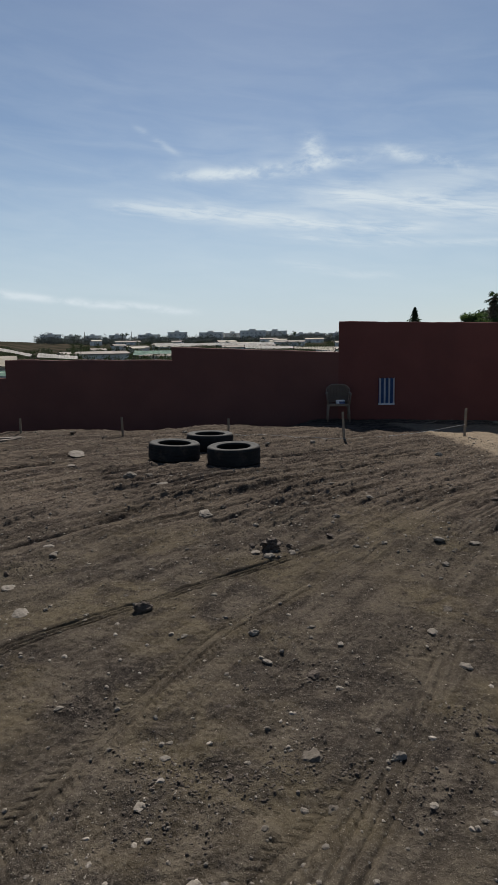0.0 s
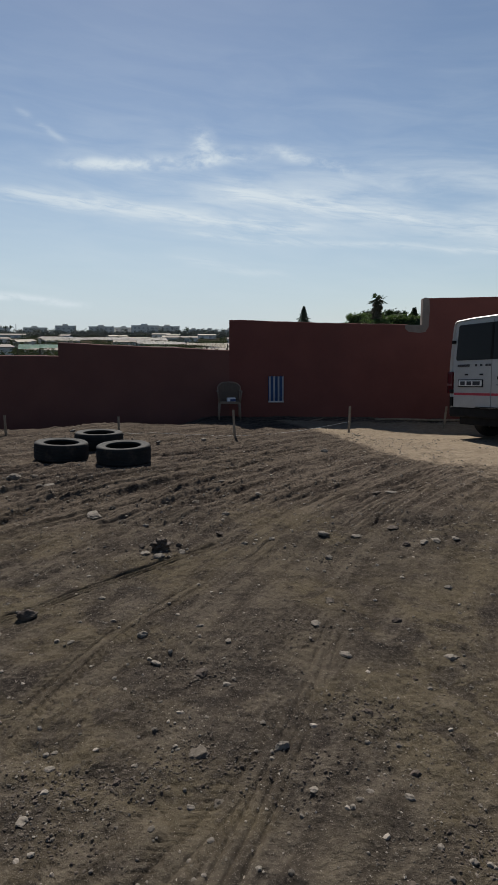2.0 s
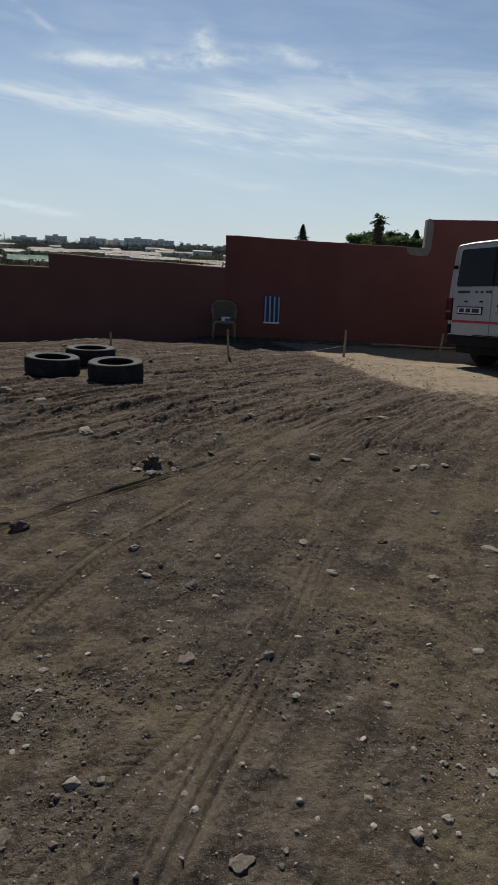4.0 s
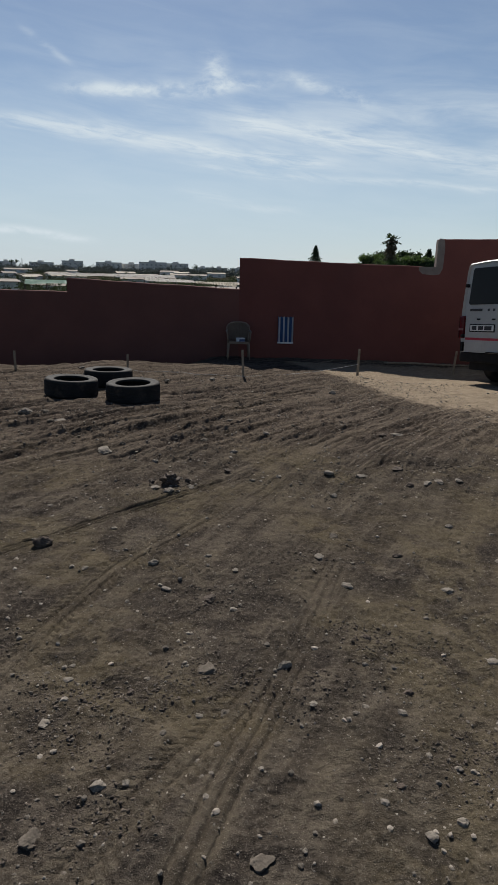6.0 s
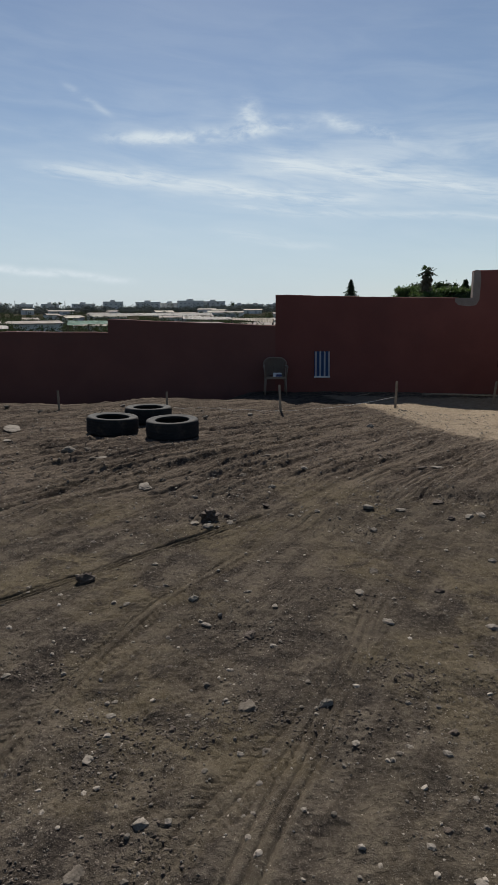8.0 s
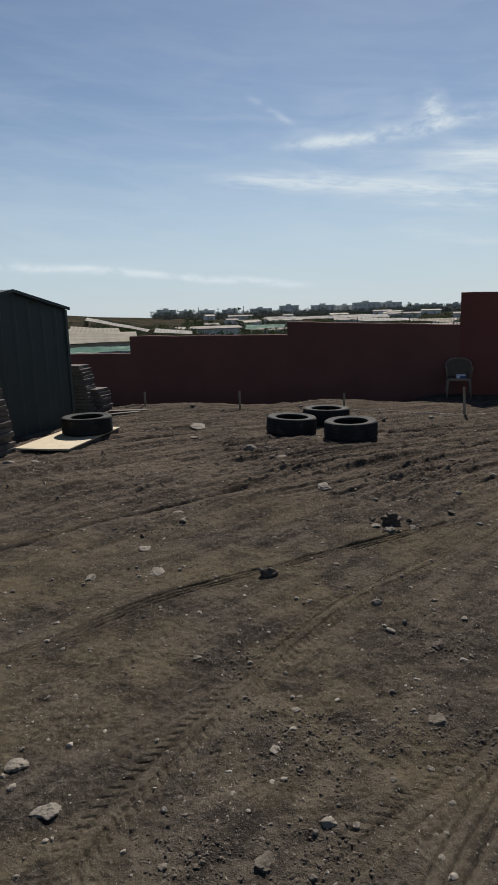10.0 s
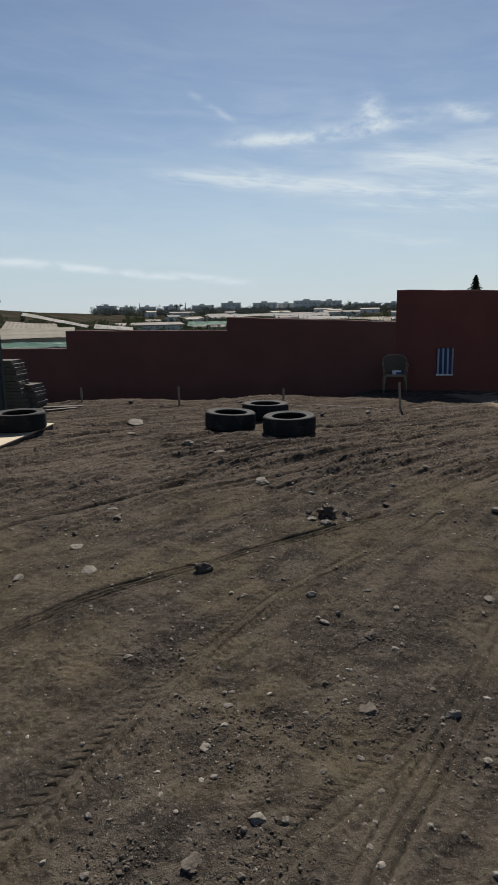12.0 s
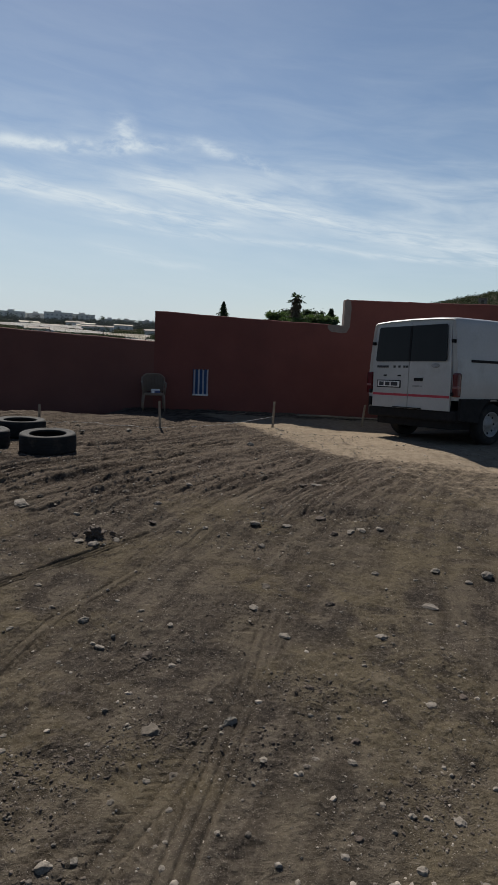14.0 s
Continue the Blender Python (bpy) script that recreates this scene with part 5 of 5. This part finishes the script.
def build_hedge(az0, az1, r, top, label, seed, material=LEAF):
    rng = random.Random(seed)
    (x0, y0), (x1, y1) = place(az0, r), place(az1, r)
    base = min(ground_z(x0, y0), ground_z(x1, y1))
    long = math.hypot(x1 - x0, y1 - y0)
    ob = thing("hedge", pose((x0 + x1) / 2, (y0 + y1) / 2, base, 0, 0, math.degrees(math.atan2(y1 - y0, x1 - x0))), label, "hedge")
    high = top - base
    spots = []
    for _ in range(int(long * 60)):
        u, w = rng.uniform(-long / 2, long / 2), rng.uniform(-0.7, 0.7)
        z = high * rng.random() ** 0.4 + 0.12 * noise.noise((u * 1.4, seed, 0))
        spots.append((u, w, z - 0.12))
    v, f = leaf_clumps(rng, spots, 0.26, 44, 0.11)
    raw("foliage", v, f, material, ob)
    # Dark box added inside to stop light passing between the sparse leaves.
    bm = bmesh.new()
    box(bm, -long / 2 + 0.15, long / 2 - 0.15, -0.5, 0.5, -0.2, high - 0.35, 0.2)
    part("dark_core", bm, LEAFDARK, ob, "dark box added inside the hedge to block light")


build_hedge(7.0, 10.0, 60, 3.75, "clipped green hedge behind the wall", 21)
build_hedge(9.8, 13.3, 62, 3.70, "clipped green hedge behind the wall beside a palm", 22)
build_hedge(7.9, 12.0, 66, 4.25, "taller dark green trees behind the hedge", 23, LEAFDARK)
build_hedge(8.3, 10.6, 54, 3.05, "grey-green shrubs in front of the hedge", 24)


def build_palm(az, r, top):
    rng = random.Random(31)
    x, y = place(az, r)
    base = ground_z(x, y)
    high = top - base - 0.35
    ob = thing("palm_tree", pose(x, y, base), "fan palm with a skirt of dry fronds", "palm")
    bm = bmesh.new()
    tube(bm, [(0, 0, -0.3), (0.05, 0, high * 0.4), (0, 0, high)], [0.26, 0.2, 0.18], 10)
    part("trunk", bm, BARK, ob, smooth=True)
    spots = [(rng.gauss(0, 0.13), rng.gauss(0, 0.13), high - rng.uniform(0.1, 2.6)) for _ in range(120)]
    v, f = leaf_clumps(rng, spots, 0.22, 10, 0.16, 1.6)
    raw("skirt", v, f, DRYLEAF, ob, "dry hanging fronds")
    for k in range(26):
        a, up = k * 2.39996, rng.uniform(-0.35, 1.2)
        way = Vector((math.cos(a) * math.cos(up), math.sin(a) * math.cos(up), math.sin(up)))
        reach = rng.uniform(0.55, 0.95)
        tip = Vector((0, 0, high)) + way * reach * 0.55
        side = way.cross(Vector((0, 0, 1))).normalized()
        bm = bmesh.new()
        tube(bm, [(0, 0, high), tip], [0.015, 0.010], 4)
        for j in range(9):
            b = radians(-64 + 16 * j)
            d = (way * math.cos(b) + side * math.sin(b)) * reach * 0.52 - Vector((0, 0, 0.12 * abs(math.sin(b))))
            w = side * 0.03 if abs(b) < 1 else way * 0.03
            q = [bm.verts.new(p) for p in (tip, tip + d * 0.5 + w, tip + d - Vector((0, 0, 0.05)), tip + d * 0.5 - w)]
            bm.faces.new(q)
        part("frond", bm, LEAFDARK, ob)


build_palm(9.45, 55, 4.98)


def build_bare_tree(az, r, top):
    rng = random.Random(41)
    x, y = place(az, r)
    base = ground_z(x, y)
    ob = thing("bare_shrub", pose(x, y, base), "thin bare-branched shrub behind the wall", "shrub")
    bm = bmesh.new()
    high = top - base
    for k in range(11):
        a, lean = k * 2.4, rng.uniform(0.05, 0.28)
        pts, p, d = [], Vector((0, 0, -0.1)), Vector((math.cos(a) * lean, math.sin(a) * lean, 1))
        for j in range(7):
            pts.append(p.copy())
            p += d * high / 6.4 * rng.uniform(0.85, 1.02)
            d += Vector((rng.gauss(0, 0.08), rng.gauss(0, 0.08), 0))
        tube(bm, pts, [0.04 - 0.0042 * j for j in range(7)], 5)
        for j in (3, 4, 5):
            for _ in range(2):
                q = pts[j] + Vector((rng.gauss(0, 0.25), rng.gauss(0, 0.25), rng.uniform(0.2, 0.5)))
                tube(bm, [pts[j], q], [0.020, 0.009], 4)
    part("branches", bm, BARK, ob)


build_bare_tree(17.2, 24, 3.46)


def build_hut(az, el):
    """A small block-built hut on the hillside."""
    r = next(d for d in range(70, 200) if (ground_z(*place(az, d)) - 1.65) / d > math.tan(radians(el)))
    x, y = place(az, r)
    ob = thing("hill_hut", pose(x, y, ground_z(x, y) - 0.2, 0, 0, -az), "small pale block-built hut on the scrubby hillside", "hut")
    bm = bmesh.new()
    box(bm, -0.9, 0.9, -0.8, 0.8, 0, 1.5, 0.03)
    part("wall", bm, CEMENT, ob)
    bm = bmesh.new()
    box(bm, -1.0, 1.0, -0.9, 0.9, 1.5, 1.62, 0.02)
    part("roof", bm, CEMENT, ob)
    bm = bmesh.new()
    box(bm, -0.3, 0.3, -0.83, -0.77, 0.1, 1.2)
    part("door", bm, DARKWOOD, ob)


build_hut(25.2, 3.3)


# ---- the valley and the far ridge ----
def far_building(az, r, wide, high, deep, turn, label, floors):
    """A flat-roofed apartment block with parapet, stair heads and recessed window bays."""
    x, y = place(az, r)
    ob = thing("apartment_building", pose(x, y, ground_z(x, y) - 0.5, 0, 0, -az + turn), label, "building", "far apartment blocks")
    bm = bmesh.new()
    box(bm, -wide / 2, wide / 2, -deep / 2, deep / 2, 0, high)
    part("wall", bm, FARWALL, ob)
    bm = bmesh.new()
    box(bm, -wide / 2 - 0.3, wide / 2 + 0.3, -deep / 2 - 0.3, deep / 2 + 0.3, high, high + 0.7)
    roof = part("roof", bm, FARWALL, ob)
    bm = bmesh.new()
    box(bm, -wide * 0.15, wide * 0.1, -deep * 0.2, deep * 0.2, high + 0.7, high + 2.6)
    part("stair_head", bm, FARWALL, roof)
    bays = max(2, int(wide / 5))
    for f in range(floors):
        for b in range(bays):
            cx = -wide / 2 + wide * (b + 0.5) / bays
            z = 1.0 + (high - 1) * f / floors
            bm = bmesh.new()
            box(bm, cx - 1.1, cx + 1.1, -deep / 2 - 0.12, -deep / 2 + 0.2, z + 0.4, z + 1.9)
            part("window", bm, FARDARK, ob)


LONG = "pale grey flat-roofed apartment block on the far ridge"
for az, r, wide, high, floors, turn in [(-17.6, 760, 22, 12, 3, 4), (-14.6, 780, 28, 11, 3, -6), (-12.7, 800, 24, 10, 3, 3), (-10.9, 770, 30, 12, 3, 8), (-8.9, 790, 28, 11, 3, -4), (-6.6, 800, 20, 7, 2, 5), (-5.2, 820, 20, 7, 2, 0),
                                        (-20.1, 800, 26, 10, 3, 5), (-22.8, 780, 18, 9, 2, -8), (-24.9, 820, 20, 9, 2, 3), (-26.7, 800, 16, 9, 2, 0), (-28.4, 790, 22, 9, 2, 6), (-3.4, 830, 24, 7, 2, 2)]:
    far_building(az, r, wide, high, 13, turn, LONG, floors)


def low_house(az, r, wide, deep, high, turn, material, label):
    """A low house or farm store with a shallow pitched roof and an opening or two."""
    x, y = place(az, r)
    ob = thing("farm_building", pose(x, y, ground_z(x, y) - 0.3, 0, 0, -az + turn), label, "building", "low valley buildings")
    bm = bmesh.new()
    box(bm, -wide / 2, wide / 2, -deep / 2, deep / 2, 0, high)
    part("wall", bm, FARWALL, ob)
    bm = bmesh.new()
    outline(bm, [(-deep / 2 - 0.4, high), (0, high + deep * 0.12), (deep / 2 + 0.4, high), (deep / 2 + 0.4, high + 0.25), (0, high + deep * 0.12 + 0.25), (-deep / 2 - 0.4, high + 0.25)], wide + 0.8, "x")
    for v in bm.verts:
        v.co.x -= wide / 2 + 0.4
    part("roof", bm, material, ob)
    for u in (-0.28, 0.15):
        bm = bmesh.new()
        box(bm, wide * u - wide * 0.07, wide * u + wide * 0.07, -deep / 2 - 0.06, -deep / 2 + 0.1, 0.4, high * 0.75)
        part("opening", bm, FARDARK, ob)


rng = random.Random(77)
for k in range(30):
    az, r = rng.uniform(-25, 1), rng.uniform(190, 620)
    low_house(az, r, rng.uniform(8, 24), rng.uniform(6, 11), rng.uniform(2.6, 4.2), rng.uniform(-30, 30), rng.choice([FARROOF, FARROOF, FARROOF, SHEETBEIGE]), "low pale building with a shallow roof down in the valley")


def sheet_roof(name, corners, thick, material, label, category, ribs=10, wave=0.08):
    """A large ribbed or sagging covering over four corners, on posts."""
    ob = thing(name, pose(0, 0, 0), label, category)
    bm = bmesh.new()
    a, b, c, d = [Vector(p) for p in corners]
    n = ribs * 4
    grid = []
    for i in range(n + 1):
        u = i / n
        row = []
        for j in range(9):
            w = j / 8
            p = (a.lerp(b, u)).lerp(d.lerp(c, u), w)
            row.append(bm.verts.new(p + Vector((0, 0, wave * (math.sin(u * ribs * 2 * math.pi) * 0.15 + noise.noise(p * 0.25))))))
        grid.append(row)
    for r0, r1 in zip(grid, grid[1:]):
        for j in range(8):
            bm.faces.new((r0[j], r0[j + 1], r1[j + 1], r1[j]))
    bmesh.ops.solidify(bm, geom=bm.faces[:], thickness=thick)
    part("covering", bm, material, ob)
    for p in (a, b, c, d, a.lerp(b, 0.5), d.lerp(c, 0.5)):
        g = ground_z(p.x, p.y)
        if p.z - g > 0.1:
            bm = bmesh.new()
            tube(bm, [(p.x, p.y, g - 0.2), (p.x, p.y, p.z)], [0.08, 0.08], 6)
            part("post", bm, DARKWOOD, ob)
    return ob


def at(az, r, el):
    x, y = place(az, r)
    return (x, y, 1.65 + r * math.tan(radians(el)))


barn = sheet_roof("barn", [at(-44, 50, -1.95), at(-31.0, 54, -1.75), at(-31.1, 66, -0.95), at(-44, 62, -0.95)], 0.15, SHEETBEIGE, "long low barn with a pale sheet roof", "barn", 14, 0.06)
bm = bmesh.new()
p, q = Vector(at(-44, 50.4, -1.95)), Vector(at(-31.0, 54.4, -1.75))
ring = [p, q, Vector((q.x, q.y, q.z - 1.6)), Vector((p.x, p.y, p.z - 1.6))]
bm.faces.new([bm.verts.new(v - Vector((0, 0, 0.06))) for v in ring])
bmesh.ops.solidify(bm, geom=bm.faces[:], thickness=0.15)
part("front_wall", bm, FARWALL, barn, "grey rendered front wall")
for f in (0.48, 0.62, 0.76, 0.9):
    bm = bmesh.new()
    c = p.lerp(q, f) - Vector((0, 0, 0.75))
    box(bm, -0.7, 0.7, -0.12, 0.12, -0.4, 0.4, 0, pose(c.x, c.y, c.z, 0, 0, 38))
    part("opening", bm, FARDARK, barn)
sheet_roof("net_cover", [at(-44, 36, -2.75), at(-30.2, 40, -2.62), at(-30.3, 47, -2.15), at(-44, 43, -2.15)], 0.05, NETGREEN, "green netting over a low frame", "netting", 9, 0.16)
sheet_roof("polytunnel", [at(-35.4, 110, 0.10), at(-30.1, 98, -1.02), at(-29.9, 108, -0.86), at(-35.2, 122, 0.32)], 0.25, SHEETWHITE, "long white plastic greenhouse on a slope", "greenhouse", 18, 0.10)
sheet_roof("polytunnel", [at(-37.0, 76, -0.95), at(-32.4, 76, -1.10), at(-32.6, 90, -0.62), at(-36.6, 92, -0.40)], 0.25, SHEETBEIGE, "beige plastic greenhouse in the valley", "greenhouse", 12, 0.14)
sheet_roof("polytunnel", [at(-29.6, 92, -1.10), at(-26.2, 94, -1.32), at(-26.2, 106, -1.05), at(-29.4, 106, -0.78)], 0.25, SHEETWHITE, "white plastic greenhouse in the valley", "greenhouse", 12, 0.14)
sheet_roof("net_cover", [at(-21.5, 120, -1.05), at(-18.0, 120, -1.0), at(-18.0, 128, -0.72), at(-21.4, 128, -0.72)], 0.1, NETGREEN, "green netting over a frame in the valley", "netting", 8, 0.12)
sheet_roof("polytunnel", [at(-19.6, 420, -0.32), at(-9.0, 420, -0.34), at(-9.0, 440, -0.12), at(-19.6, 440, -0.10)], 0.4, SHEETWHITE, "long pale greenhouse roof across the valley", "greenhouse", 24, 0.3)
sheet_roof("polytunnel", [at(-11.6, 95, -0.55), at(-6.5, 95, -0.75), at(-6.5, 106, -0.52), at(-11.6, 106, -0.32)], 0.25, SHEETWHITE, "white sheet roofs just behind the wall", "greenhouse", 14, 0.16)
sheet_roof("polytunnel", [at(-7.2, 60, -0.80), at(-3.6, 60, -0.95), at(-3.6, 68, -0.68), at(-7.2, 68, -0.50)], 0.2, SHEETBEIGE, "beige sheet roof behind the wall", "greenhouse", 14, 0.22)


def far_greens(name, count, seed, zone, size, label, material):
    rng = random.Random(seed)
    spots = []
    for _ in range(count):
        az, r = zone(rng)
        x, y = place(az, r)
        z = ground_z(x, y)
        s = size * rng.uniform(0.5, 1.5)
        for _ in range(7):
            spots.append((x + rng.gauss(0, s * 0.5), y + rng.gauss(0, s * 0.5), z + abs(rng.gauss(s * 0.5, s * 0.35))))
    v, f = leaf_clumps(rng, spots, size * 0.45, 30, size * 0.13)
    tagged(raw(name, v, f, material), label, "trees", kind="stuff")


far_greens("far_trees", 330, 51, lambda g: (g.uniform(-27, 3), g.uniform(150, 560)), 3.0, "dark green trees spread over the valley", LEAFFAR)
far_greens("far_trees", 760, 52, lambda g: (g.uniform(-29.5, 3), g.uniform(640, 860)), 4.2, "haze-paled trees between the blocks on the far ridge", LEAFHAZE)
far_greens("hill_scrub", 2600, 53, lambda g: (g.uniform(16, 34), g.uniform(110, 205)), 0.55, "low green scrub on the hillside", LEAFFAR)
far_greens("far_trees", 420, 55, lambda g: (g.uniform(-27, 2), g.uniform(130, 420)), 2.0, "low dark bushes and trees across the valley", LEAFFAR)
far_greens("far_trees", 200, 56, lambda g: (g.uniform(-39, -23), g.uniform(105, 260)), 1.3, "dark green bushes between the greenhouses", LEAFFAR)
far_greens("far_trees", 26, 54, lambda g: (g.uniform(-24.5, -17.5), g.uniform(80, 140)), 2.0, "trees in the near valley", LEAFFAR)


def build_mast(az, r, top, crown, label):
    x, y = place(az, r)
    base = ground_z(x, y)
    ob = thing("far_palm" if crown else "mast", pose(x, y, base), label, "palm" if crown else "mast")
    bm = bmesh.new()
    tube(bm, [(0, 0, 0), (0, 0, top - base)], [0.4, 0.3], 6)
    part("trunk" if crown else "pole", bm, BARK, ob)
    if crown:
        v, f = leaf_clumps(random.Random(int(az * 10)), [(0, 0, top - base)], 1.8, 40, 0.9)
        raw("crown", v, f, LEAFDARK, ob)


for az, el, crown in [(-7.2, 0.62, 1), (-25.6, 0.95, 0), (-21.6, 0.95, 0), (-22.0, 0.72, 1), (-22.4, 0.70, 1), (-26.3, 0.62, 1), (-4.9, 0.55, 0)]:
    build_mast(az, 760, 1.65 + 760 * math.tan(radians(el)), crown, "tall palm on the far ridge" if crown else "thin mast on the far ridge")
